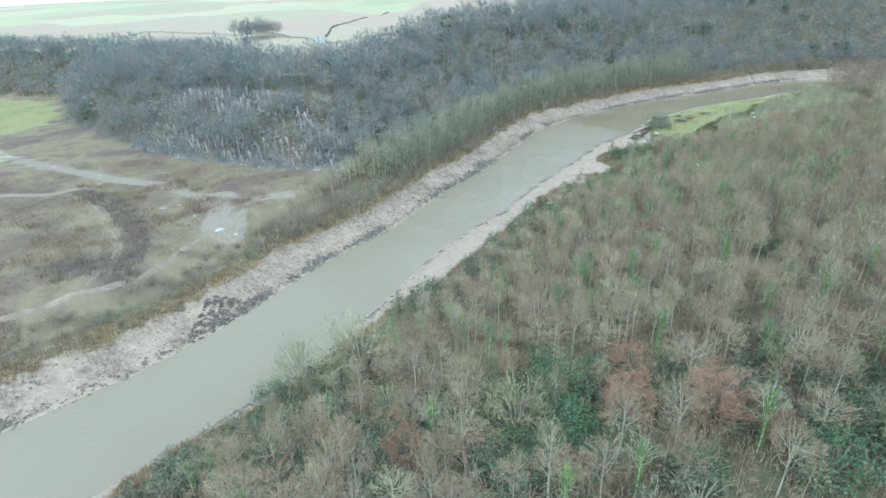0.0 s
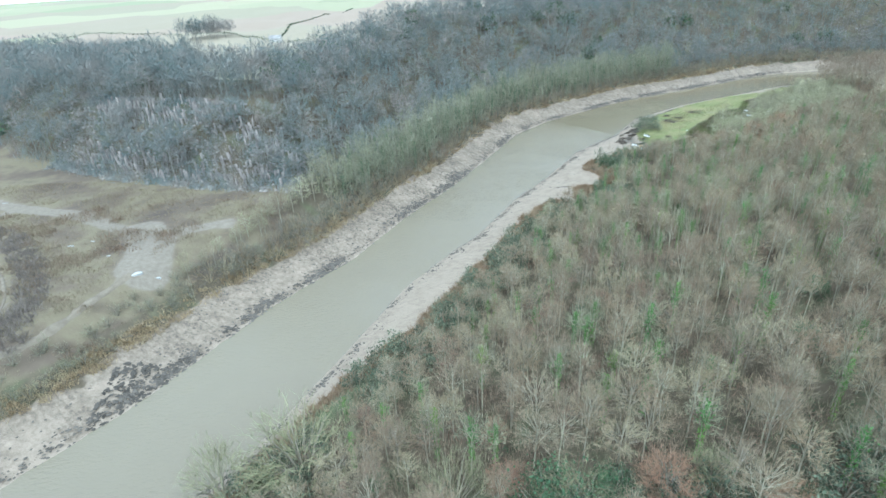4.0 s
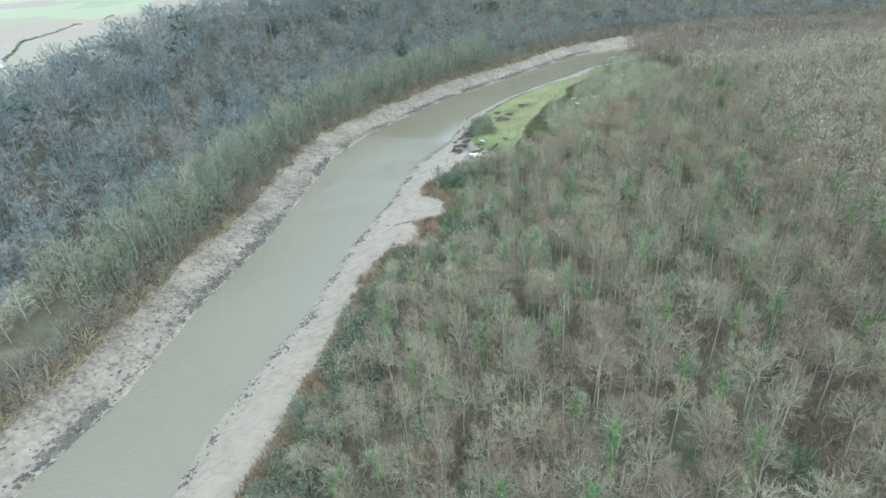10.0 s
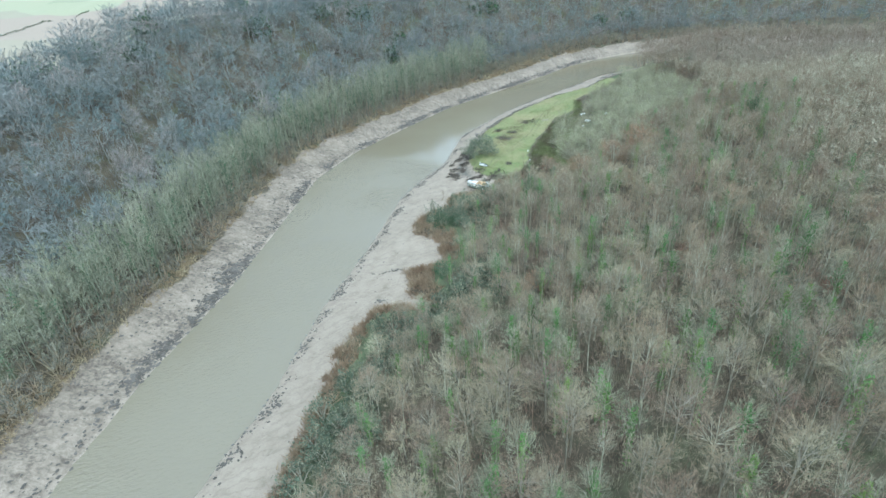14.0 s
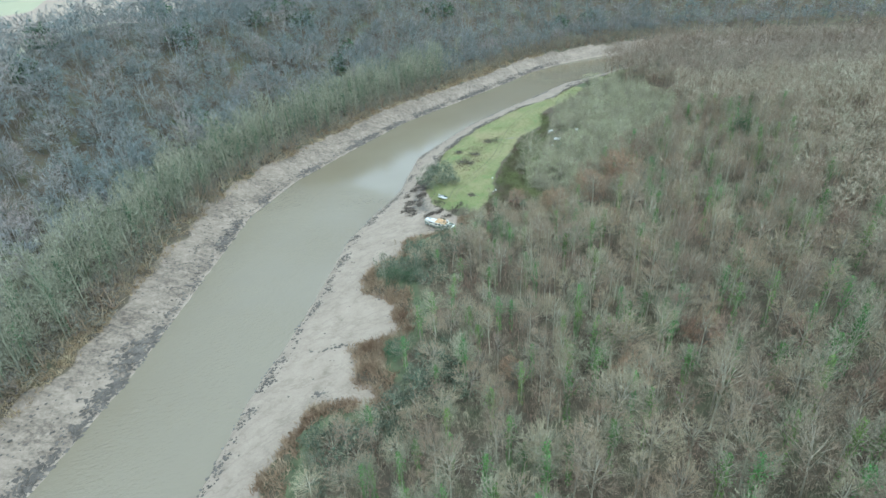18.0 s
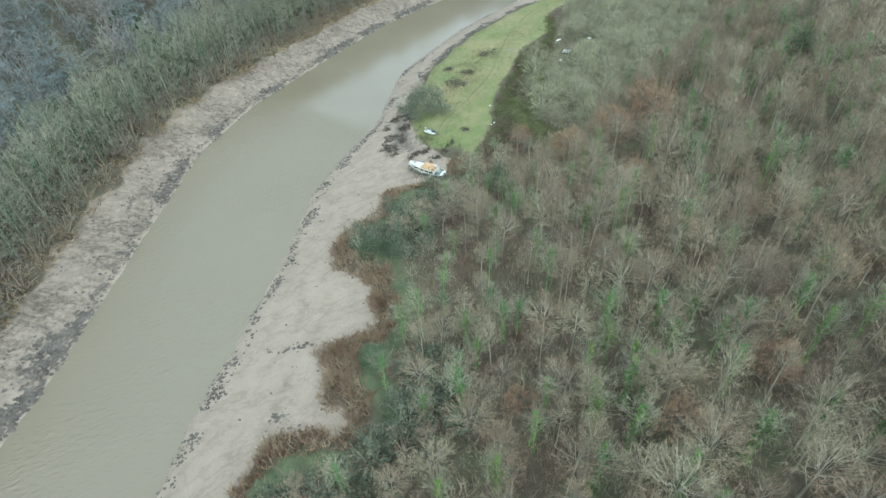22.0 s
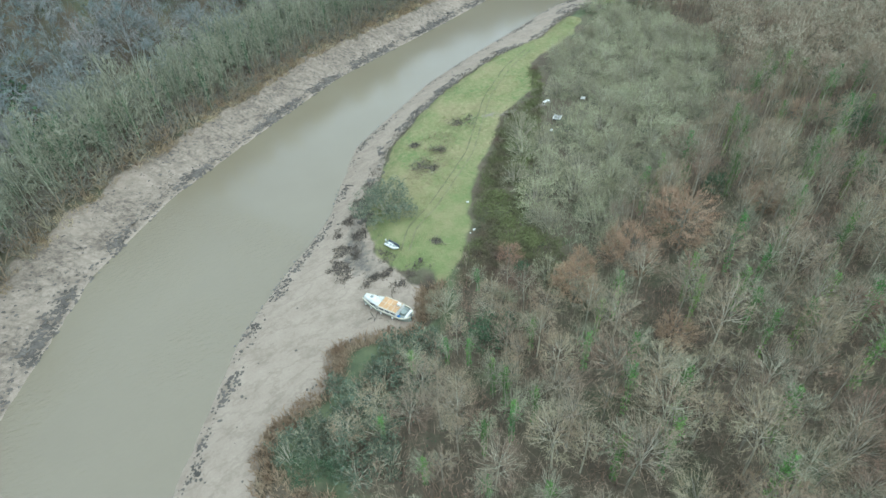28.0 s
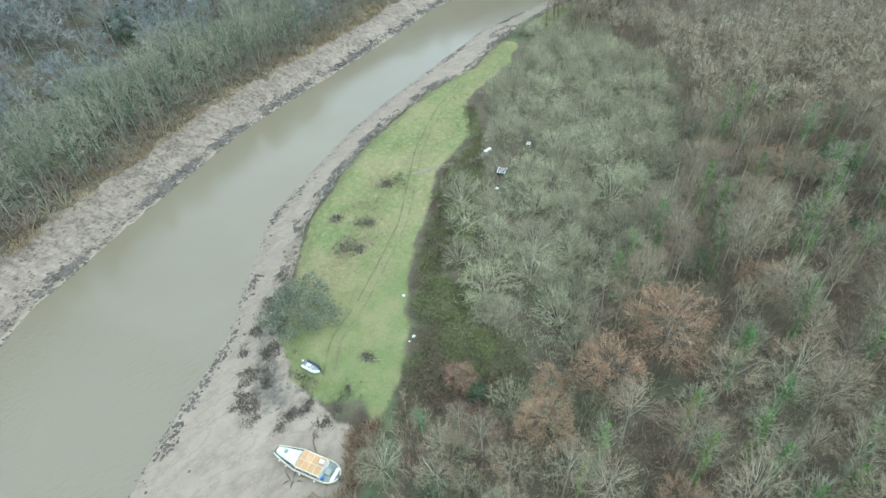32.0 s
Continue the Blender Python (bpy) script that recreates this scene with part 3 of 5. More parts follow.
def crown_on(rng, origin, heart, radii, boughs, kids, widths, rise, low, wide=0.3, inner=0.3):
    """Boughs fanning from the stem to a lumpy rounded crown, with two finer orders of twigs kept inside it: wood, twigs, the twigs' middles, the forks."""
    d = rng.normal(size=(boughs, 3))
    d[:, 2] = low + (1 - low) * (np.arange(boughs) + 0.5) / boughs
    d[:, :2] = unit(d[:, :2]) * np.sqrt(np.maximum(0, 1 - d[:, 2:] ** 2))

    def room(q):
        n = unit(q)
        return 1 + 0.1 * np.sin(n[:, 0] * 4.1 + heart[2] * 3) + 0.1 * np.sin(n[:, 1] * 4.7 + radii[0] * 9) + 0.07 * np.sin(n[:, 2] * 6 + n[:, 0] * 5)

    def kept(a, w, l):
        q = (a + w * l[:, None] - heart) / radii
        ok = np.linalg.norm(q, axis=1) < room(q) * 1.04
        return a[ok], w[ok], l[ok]

    goal = heart + d * radii * (room(d) * rng.uniform(0.72, 1.0, boughs))[:, None]
    start = origin(0.5 + 0.5 * d[:, 2])
    a1 = start + (goal - start) * (inner + rng.uniform(-0.12, 0.15, boughs))[:, None]
    w1, l1 = unit(goal - a1), np.linalg.norm(goal - a1, axis=1)
    a2, w2, l2 = kept(*fork(rng, a1, w1, l1, kids[0], 0.15, wide, rise, 0.46))
    a3, w3, l3 = kept(*fork(rng, a2, w2, l2, kids[1], 0.1, wide * 1.3, rise, 0.7))
    many_of = lambda w, n: w * rng.uniform(0.7, 1.3, n)
    outward = lambda a: unit((a - heart) / radii) * 0.7 + [0, 0, 0.6]
    wood = slivers(rng, a1, w1, l1, many_of(widths[0], boughs), outward(a1))
    fine = join([slivers(rng, a, w, l, many_of(width, len(a)), outward(a)) for a, w, l, width in ((a2, w2, l2, widths[1]), (a3, w3, l3, widths[2]))])
    return wood, fine, a3 + w3 * l3[:, None] * 0.5, a1


def bare_tree(seed, h, spread, limbs, boughs=60, kids=(4, 4), first=0.4, thick=0.12, widths=(0.045, 0.04, 0.038), lean=0.03, fine=True, tall=0.32, rise=0.08, low=-0.25, wide=0.48):
    """A leafless tree: tapered trunk, limbs that sweep out and up, boughs and fine twigs."""
    rng = np.random.default_rng(seed)
    lx, ly = rng.normal(0, lean, 2)
    trunk_at = lambda t: np.array([lx * h * t * t + 0.12 * math.sin(5 * t + seed), ly * h * t * t + 0.12 * math.cos(4 * t + seed), h * t])
    if fine:
        wood = [tube([trunk_at(t) for t in (-0.04, 0.2, 0.45, 0.65, 0.88)], [thick * 1.25, thick, thick * 0.8, thick * 0.5, thick * 0.15], 5)]
    else:
        wood = [tube([trunk_at(t) for t in (-0.04, 0.5, 0.88)], [thick * 1.25, thick * 0.8, thick * 0.15], 3)]
    heart = trunk_at(1 - tall - 0.02)
    radii = np.array([spread, spread, tall * h])
    for i in range(limbs):
        t = first + (0.72 - first) * (i + rng.uniform(0, 0.8)) / limbs
        a, e = i * 2.4 + rng.uniform(-0.4, 0.4), rng.uniform(0.1, 1.2)
        p0 = trunk_at(t)
        p2 = heart + radii * rng.uniform(0.6, 0.85) * np.array([math.cos(a) * math.cos(e), math.sin(a) * math.cos(e), math.sin(e)])
        p2[2] = max(p2[2], p0[2] + 0.25 * spread)
        p1 = p0 + (p2 - p0) * np.array([0.55, 0.55, 0.42])
        wood.append(tube([p0, p1, p2] if fine else [p0, p2], [thick * 0.42, thick * 0.28, thick * 0.08] if fine else [thick * 0.4, thick * 0.1], 3))
    origin = lambda u: np.stack([trunk_at(first + (0.72 - first) * k) for k in u])
    more, crown, tips, forks = crown_on(rng, origin, heart, radii, boughs, kids, widths, rise, low, wide)
    return {"trunk": join(wood + [more]), "crown": crown, "tips": tips, "h": h, "forks": forks}


def shrub(seed, h, spread, stems, boughs=120, kids=(4, 4), widths=(0.03, 0.036, 0.038)):
    """A many-stemmed willow or thorn: stems fanning from the root into a domed twiggy crown."""
    rng = np.random.default_rng(seed)
    wood = []
    for i in range(stems):
        a, e = i * 2.4 + rng.uniform(-0.3, 0.3), math.asin(0.06 + 0.94 * (i + 0.5) / stems)
        r = rng.uniform(0.7, 0.9)
        p2 = np.array([math.cos(a) * math.cos(e) * spread * r, math.sin(a) * math.cos(e) * spread * r, h * (0.22 + 0.78 * math.sin(e)) * r])
        wood.append(tube([(0, 0, -0.3), p2 * np.array([0.5, 0.5, 0.6]), p2], [0.09, 0.06, 0.015], 3))
    origin = lambda u: np.stack([np.zeros(len(u)), np.zeros(len(u)), 0.1 + 0.25 * h * u], 1)
    more, crown, tips, forks = crown_on(rng, origin, np.array([0, 0, h * 0.3]), np.array([spread, spread, h * 0.7]), boughs, kids, widths, 0.05, -0.3, 0.5, 0.35)
    return {"trunk": join(wood + [more]), "crown": crown, "tips": tips, "h": h, "forks": forks}


def leafy(tree, seed, count, size, low=0.0):
    """Leaf clumps about the twig tips of a tree."""
    rng = np.random.default_rng(seed)
    tips = tree["tips"]
    tips = tips[tips[:, 2] > low * tree["h"]]
    return leaves(rng, tips[rng.integers(0, len(tips), count)] + rng.normal(0, 0.3, (count, 3)), size)


def ivy_leaves(tree, seed, count, size=0.16, top=0.75):
    """Ivy wrapped round the trunk and creeping out along the limbs."""
    rng = np.random.default_rng(seed)
    n = count * 7 // 10
    t = rng.uniform(0.05, top, n) ** 0.9
    a = rng.uniform(0, 6.28, n)
    r = rng.uniform(0.15, 0.6, n) ** 1.4 * (1.1 - 0.6 * t) + 0.1
    stem = np.stack([np.cos(a) * r, np.sin(a) * r, t * tree["h"]], 1)
    forks = tree["forks"][rng.integers(0, len(tree["forks"]), count - n)] + rng.normal(0, 0.22, (count - n, 3))
    return leaves(rng, np.concatenate([stem, forks]), size)


ASH = [bare_tree(11 + i, 11.5 + 0.9 * (i % 4), 3.2 + 0.4 * (i % 3), 9, 80, (4, 5), 0.36, 0.12) for i in range(6)]
SLIM = [bare_tree(31 + i, 12.0 + i % 3, 2.3, 7, 54, (4, 5), 0.45, 0.1, tall=0.3, rise=0.2) for i in range(4)]
MASS = [bare_tree(41 + i, 10.5 + 0.7 * i, 3.2 + 0.2 * i, 5, 30, (3, 4), 0.38, 0.11, (0.085, 0.08, 0.08), fine=False) for i in range(5)]
THIN = [bare_tree(46 + i, 10.5 + 0.7 * i, 3.5 + 0.2 * i, 4, 30, (3, 5), 0.32, 0.12, (0.08, 0.085, 0.09), fine=False) for i in range(4)]
FAR_TREE = [bare_tree(51 + i, 12 + i, 5.0 + 0.3 * i, 6, 72, (4, 4), 0.2, 0.12, (0.075, 0.095, 0.115), fine=False, tall=0.42, low=-0.5) for i in range(5)]
CREST = [bare_tree(56 + i, 12 + i, 5.6, 4, 26, (3, 3), 0.25, 0.14, (0.18, 0.18, 0.22), fine=False, tall=0.42, low=-0.4) for i in range(3)]
BELT = [bare_tree(71 + i, 15.0 + 1.2 * i, 3.0 + 0.3 * i, 5, 58, (3, 4), 0.06, 0.1, (0.066, 0.07, 0.082), fine=False, tall=0.48, rise=0.3, low=-0.95) for i in range(4)]
WILLOW = [shrub(91 + i, 6.4 + 0.6 * i, 4.0 + 0.3 * i, 16) for i in range(3)]
THORN = [shrub(101 + i, 3.4 + 0.5 * i, 2.3, 7, 30, (3, 3), (0.055, 0.055, 0.055)) for i in range(3)]
SPARE = [bare_tree(66 + i, 11 + i, 3.9, 3, 14, (2, 3), 0.42, 0.12, (0.2, 0.2, 0.22), fine=False) for i in range(2)]
SAPLING = [bare_tree(61 + i, 5.5 + i, 1.8 + 0.2 * i, 2, 14, (3, 3), 0.2, 0.05, (0.05, 0.045, 0.055), fine=False, tall=0.4, rise=0.2, low=-0.5) for i in range(3)]
IVIED = [bare_tree(141 + i, 11.0 + 0.8 * i, 2.6, 8, 50, (4, 5), 0.4, 0.12) for i in range(3)]
BEECH = [bare_tree(131 + i, 9.5 + i, 4.5, 9, 150, (4, 6), 0.16, 0.13, (0.035, 0.045, 0.05), tall=0.44, low=-0.5) for i in range(2)]


def thing(name, parts, label, category, group=""):
    """An Empty that holds the given parts: name, mesh, material, label."""
    e = tagged(new(name), label, category, group)
    for n, m, mat, *lab in parts:
        part(n, m, mat, e, lab[0] if lab else "")
    return e


def plant(proto, x, y, rng, lo=0.85, hi=1.15, sink=0.1, lower=True):
    low = 0.6 + 0.4 * float(step((site(np.array([x]), np.array([y]))[3][0] - 8) / 28)) if lower and x > -45 and hi > 1.1 else 1.0
    s, hs = rng.uniform(lo, hi) * (0.5 + 0.5 * low), rng.uniform(lo, hi) * low
    o = copy_thing(proto, pose(x, y, height(x, y) - sink, 0, 0, rng.uniform(0, 360)))
    o.scale = (s, s, hs)
    return o


def scatter(x0, x1, y0, y1, gap, seed, keep):
    """Jittered places of about that gap for which keep holds."""
    rng = np.random.default_rng(seed)
    nx, ny = int((x1 - x0) / gap), int((y1 - y0) / gap)
    gxx, gyy = np.meshgrid(np.arange(nx), np.arange(ny))
    x = (x0 + (gxx + 0.5 * (gyy % 2) + rng.uniform(-0.42, 0.42, gxx.shape)) * gap).ravel()
    y = (y0 + (gyy + rng.uniform(-0.42, 0.42, gyy.shape)) * gap).ravel()
    z, dl, dr, dv, dt = site(x, y)
    ok = keep(x, y, dl, dr, dv, dt)
    return np.stack([x, y, z], 1)[ok]


def rows_of(p, rng, lo=0.8, hi=1.2):
    n = len(p)
    return np.column_stack([p[:, 0], p[:, 1], p[:, 2] - 0.1, rng.uniform(0, 6.28, n), rng.uniform(lo, hi, n), rng.uniform(lo, hi, n)])


def grove(name, templates, keys, p, mats, label, seed, lo=0.8, hi=1.2):
    """Many trees as one mass."""
    rng = np.random.default_rng(seed)
    which = rng.integers(0, len(templates), len(p))
    r = rows_of(p, rng, lo, hi)
    e = tagged(new(name), label, "trees", kind="stuff")
    for key, mat in zip(keys, mats):
        group = [spread_out(t[key], r[which == i]) for i, t in enumerate(templates) if (which == i).any()]
        part(key, join(group), mat, e)
    return e


def open_shelf(x, y):
    """The lawn and the low thicket east of it."""
    return (inside(x, y, LAWN) > -1.5) | (inside(x, y, [(101, 239), (116, 224), (128, 230), (150, 240), (176, 246), (200, 262), (216, 285), (226, 322), (204, 327), (160, 306), (120, 280), (108, 258)]) > 0)


rng = np.random.default_rng(5)


def thin_out(x, y):
    """Glades kept free of the wood's own trees, round trees placed one by one."""
    free = np.ones(x.shape, bool)
    for sx, sy, r in SINGLES:
        free &= np.hypot(x - sx, y - sy) > r
    return free


RUSSETS = [(25, 61, 1.0), (35, 56, 1.1), (134, 221, 1.36), (124, 222, 1.05), (114, 223, 0.95), (111, 236, 0.55), (119, 227, 0.7), (23, 58, 1.0), (9, 75, 0.7), (-9, 57, 0.8), (35, 58, 0.8), (-22, 58, 0.55), (14, 50, 0.7), (42, 52, 0.6), (-16, 66, 0.5), (84, 164, 0.7), (99, 164, 0.75), (72, 177, 0.6), (117, 207, 0.7), (176, 232, 0.8), (150, 218, 0.8), (9, 85, 0.5), (-11, 67, 0.5), (-21, 65, 0.45), (0, 58, 0.5), (27, 69, 0.85), (39, 65, 0.7), (95, 120, 0.5), (61, 118, 0.45), (88, 96, 0.5), (106, 142, 0.55), (125, 170, 0.5), (140, 196, 0.6)]
PALES = [(125.5, 247.5, 1.4), (133, 245, 1.3), (130, 235.5, 1.1), (127, 256.5, 0.95), (138, 269, 1.25), (134, 263, 0.9), (143, 241, 1.1), (139, 250, 1.2), (114, 229, 0.85), (96.5, 233, 0.95), (149, 251, 1.2), (160, 251, 1.2), (147, 258, 1.0), (173, 265, 1.2), (161, 265, 1.0),
         (104, 229, 0.8), (136, 257, 0.9), (155, 262, 1.0), (167, 277, 0.9), (172, 283, 1.0), (180, 276, 1.1), (183, 290, 1.0), (192, 300, 1.0), (152, 241, 1.1), (134, 236, 1.0), (167, 258, 1.2), (178, 262, 1.1), (188, 283, 1.1), (200, 298, 1.1), (205, 310, 1.0)]
# the first three are added dark crowns that imitate a shaded gap
GREENS = [(16, 58, 1.2), (20, 55, 1.1), (12, 54, 1.0), (14, 68, 1.5), (45, 46, 1.3), (-36, 78, 0.9), (183, 225, 1.1), (151, 228, 0.6), (71, 109, 0.7), (60, 95, 0.6), (16, 66, 1.0), (57, 61, 0.9), (51, 52, 0.9), (210, 245, 1.0), (190, 252, 0.7), (105, 150, 0.5), (32, 118, 0.6), (168, 214, 0.8), (-30, 63, 0.7), (-12, 50, 0.7), (6, 50, 0.8), (30, 48, 0.9), (22, 72, 0.8), (42, 66, 0.6), (26, 63, 1.1), (33, 60, 1.0), (-34, 72, 0.8), (-17, 67, 0.6), (8, 56, 1.0), (-24, 60, 0.6), (-8, 82, 0.55)]
DOMES = [(-20, 87, 2.3), (-32, 85, 1.7), (2, 73, 1.5), (17, 70, 1.5), (8, 61, 1.65), (-13, 72, 0.9), (-5, 90, 0.8), (52, 73, 0.9), (-26, 72, 0.7), (34, 72, 0.9)]
SINGLES = [(x, y, 5.2 * s) for x, y, s in RUSSETS] + [(x, y, 3.6 * s) for x, y, s in GREENS] + [(x, y, 3.4 * s) for x, y, s in DOMES]
EDGE_Y, EDGE_X = [0, 40, 100, 140, 180, 220, 260, 300, 345], [45, 62, 106, 162, 218, 274, 318, 400, 470]
NEAR_Y, NEAR_X = [40, 60, 100, 140, 180, 220, 260, 300], [58, 66, 95, 116, 146, 196, 190, 150]
wood = scatter(-90, 480, 0, 372, 4.5, 1, lambda x, y, dl, dr, dv, dt: (dv > 9) & (dv < 190) & ~open_shelf(x, y) & (x + y > 15) & (y > 42) & (x < np.interp(y, EDGE_Y, EDGE_X)) & thin_out(x, y))
beyond = wood[:, 0] - np.interp(wood[:, 1], NEAR_Y, NEAR_X)
near_first = np.argsort(beyond + np.random.default_rng(8).uniform(0, 12, len(wood)))
single, mass = wood[near_first[:900]], wood[near_first[900:]]
far_off = mass[:, 0] - np.interp(mass[:, 1], NEAR_Y, NEAR_X) > 75
THICKET = [(101, 238), (106, 233), (112, 229), (119, 231), (124, 236), (120, 243), (127, 252), (136, 262), (148, 274), (158, 286), (167, 300), (163, 299), (155, 287), (142, 281), (132, 271), (116, 255), (111, 247), (104, 241)]
ash = [thing("ash_tree", [("trunk", t["trunk"], BARK), ("crown", t["crown"], TWIG)], "bare grey-brown ash tree standing in the winter wood", "tree", "wood on the slope") for t in ASH[:3]]
ash += [thing("oak_tree", [("trunk", t["trunk"], BARK), ("crown", t["crown"], TWIG)], "bare spreading oak with fine brown twigs in the winter wood", "tree", "oaks on the slope") for t in ASH[3:]]
ash += [thing("slender_tree", [("trunk", t["trunk"], BARK), ("crown", t["crown"], TWIG)], "slender leafless tree with a narrow crown in the wood", "tree", "slender trees on the slope") for t in SLIM]
ivied = [thing("ivy_tree", [("trunk", t["trunk"], BARK), ("crown", t["crown"], TWIG_GREEN), ("ivy", ivy_leaves(t, 7 + i, 620, 0.125, 0.85), IVY, "bright green ivy leaves")],
               "leafless tree with its trunk wrapped in green ivy", "tree", "ivy-clad trees") for i, t in enumerate(IVIED)]
russet = [thing("beech_tree", [("trunk", t["trunk"], SCRUB_TWIG), ("crown", t["crown"], RUSSET), ("foliage", leafy(t, 17 + i, 2400, 0.075), RUSSET, "dry russet leaves")],
                "round-crowned tree with dry russet-brown leaves in the wood", "tree", "russet trees") for i, t in enumerate(BEECH)]
pale = [thing("willow_tree", [("trunk", t["trunk"], BARK), ("crown", t["crown"], TWIG_WILLOW)], "domed leafless willow with pale olive twigs beside the meadow", "tree", "willows by the meadow") for t in WILLOW]
sallow = [thing("sallow_tree", [("trunk", t["trunk"], BARK), ("crown", t["crown"], TWIG_SALLOW)], "broad leafless sallow with yellowish olive twigs above the bank", "tree", "sallows on the slope") for t in WILLOW]
dark = [thing("holly_tree", [("trunk", t["trunk"], BARK), ("crown", leafy(t, 27 + i, 2600, 0.14), EVERGREEN)], "dark evergreen holly among leafless trees", "tree", "evergreens") for i, t in enumerate([WILLOW[1], WILLOW[2]])]
thorn = [thing("thorn_bush", [("trunk", t["trunk"], BARK), ("crown", t["crown"], TWIG_GREEN), ("foliage", leafy(t, 37 + i, 400, 0.155, 0.1), THORN_LEAF, "dull grey-green leaves")],
               "rounded grey-green thorn bush on the edge of the mud bank", "bush", "bushes on the bank") for i, t in enumerate(THORN)]
thicket_ivy = [(51, 152), (61, 159), (63, 157), (66, 155), (50, 167), (44, 167), (78, 169), (68, 187), (84, 171), (59, 191), (75, 176), (65, 182), (72, 186), (77, 188), (98, 187), (84, 174), (77, 170),
               (71, 172), (98, 176), (64, 197), (67, 196), (72, 191), (95, 179), (34, 140), (37, 143), (41, 150)]
for i, (x, y, z) in enumerate(single):
    plant(ivied[i % 3] if (i % 3 == 2 if y > 130 else i % 5 == 2) else ash[i % len(ash)], x, y, rng)
for i, (x, y) in enumerate(thicket_ivy):
    plant(ivied[i % 3], x + rng.uniform(-1.2, 1.2), y + rng.uniform(-1.2, 1.2), rng, 0.75, 1.0)
for i, (x, y, s) in enumerate(RUSSETS):
    plant(russet[i % 2], x, y, rng, s * 0.95, s * 1.05, lower=False)
for i, (x, y, s) in enumerate(PALES):
    plant(pale[i % 3], x, y, rng, s * 0.95, s * 1.05)
fill = scatter(100, 232, 222, 335, 5.6, 14, lambda x, y, dl, dr, dv, dt: open_shelf(x, y) & (inside(x, y, LAWN) < -6) & (inside(x, y, THICKET) < -1.0) & (np.minimum(np.hypot(x - 151, y - 272), np.minimum(np.hypot(x - 162, y - 275), np.hypot(x - 155, y - 279))) > 4.2) & (np.hypot(x - 147, y - 267) > 4))
for i, (x, y, z) in enumerate(fill):
    if min(math.hypot(x - q[0], y - q[1]) for q in PALES) > 4.0:
        plant(pale[i % 3], x, y, rng, 0.75, 1.05)
for i, (x, y, s) in enumerate(GREENS):
    plant(dark[i % 2], x, y, rng, s * 0.95, s * 1.05)
for i, (x, y, s) in enumerate(DOMES):
    plant(sallow[i % 3], x, y, rng, s, s * 1.05, lower=False)
leaning = plant(ivied[1], 54.5, 184.5, rng, 0.5, 0.55)
leaning.rotation_euler = (radians(8), radians(-52), radians(30))
tagged(leaning, "small ivy-covered tree leaning far out over the mud")
for x, y, s in ((59, 196, 0.6), (68, 219, 0.6), (71.5, 217.5, 0.5), (98.5, 224.5, 0.85), (112, 234, 0.4), (103, 225, 0.5)):
    plant(dark[0], x, y, rng, s, s * 1.05)
edge = scatter(-80, 110, 40, 240, 3.7, 4, lambda x, y, dl, dr, dv, dt: (dv > 3.4) & (dv < 14) & (x < 100) & (ripple(x, y, 16) > np.where(x > 25, 0.05, -0.45)))
for i, (x, y, z) in enumerate(edge):
    plant(thorn[i % 3], x, y, rng, 0.8, 1.6, lower=False)
for i, (x, y, z) in enumerate(scatter(-42, 62, 44, 80, 5.2, 44, lambda x, y, dl, dr, dv, dt: (dv > 8) & (ripple(x, y, 20) > -0.4))):
    plant(thorn[i % 3], x, y, rng, 1.1, 1.9, lower=False)
for protos in (ash, ivied, russet, pale, sallow, dark, thorn):
    for o in protos:
        for c in list(o.children):
            bpy.data.objects.remove(c)
        bpy.data.objects.remove(o)

keys = ("trunk", "crown")
grove("woodland", MASS, keys, mass[~far_off], (TWIG, TWIG_UPPER_HAZE), "dense leafless winter woodland, grey-brown, on rising ground", 21)
grove("upper_woodland", THIN, keys, mass[far_off], (TWIG_UPPER_HAZE, TWIG_UPPER_HAZE), "leafless winter woodland rising towards the skyline", 27)
hill = scatter(-560, 540, 140, 640, 8.4, 2, lambda x, y, dl, dr, dv, dt: (dt > 3) & (dt < wood_depth(x, y)) & ~((dt < 24) & (x < -50) & (x > -128) & (np.sin(x * 3.1 + y * 2.3) > -0.2)))
crest = (site(hill[:, 0], hill[:, 1])[4] > 62) | (np.hypot(hill[:, 0] - 60, hill[:, 1] - 150) > 290)
grove("hill_woodland", FAR_TREE, keys, hill[~crest], (HILL_BARK, TWIG_HILL_HAZE), "blue-grey leafless woodland on the steep valley side", 22, 0.9, 1.35)
grove("hilltop_woodland", CREST, keys, hill[crest], (TWIG_HILL_HAZE, TWIG_HILL_HAZE), "blue-grey leafless woodland along the hilltop", 30, 0.85, 1.3)
belt = scatter(-60, 180, 160, 440, 3.3, 3, lambda x, y, dl, dr, dv, dt: (dl > 13.5) & (dl < 24.5) & (y > 196) & (x < 158 + 12 * ripple(x, y, 20)))
grove("riverside_trees", BELT, keys, belt, (TWIG_BELT, TWIG_BELT), "row of slender leafless greenish trees along the mud bank", 23, 0.85, 1.25)
bend = scatter(150, 520, 200, 420, 6.0, 39, lambda x, y, dl, dr, dv, dt: (dl > 14) & (dt < 5) & (x > 156))
grove("bend_woodland", CREST, keys, bend, (TWIG_HILL_HAZE, TWIG_HILL_HAZE), "blue-grey leafless trees above the mud on the outside of the bend", 40, 0.75, 1.05)
western = scatter(-520, -200, 300, 470, 6.2, 41, lambda x, y, dl, dr, dv, dt: (dt > 1) & (dt < 44))
grove("western_woodland", CREST, keys, western, (TWIG_HILL_HAZE, TWIG_HILL_HAZE), "misty leafless wood on the slope beyond the pasture", 42, 0.8, 1.1)
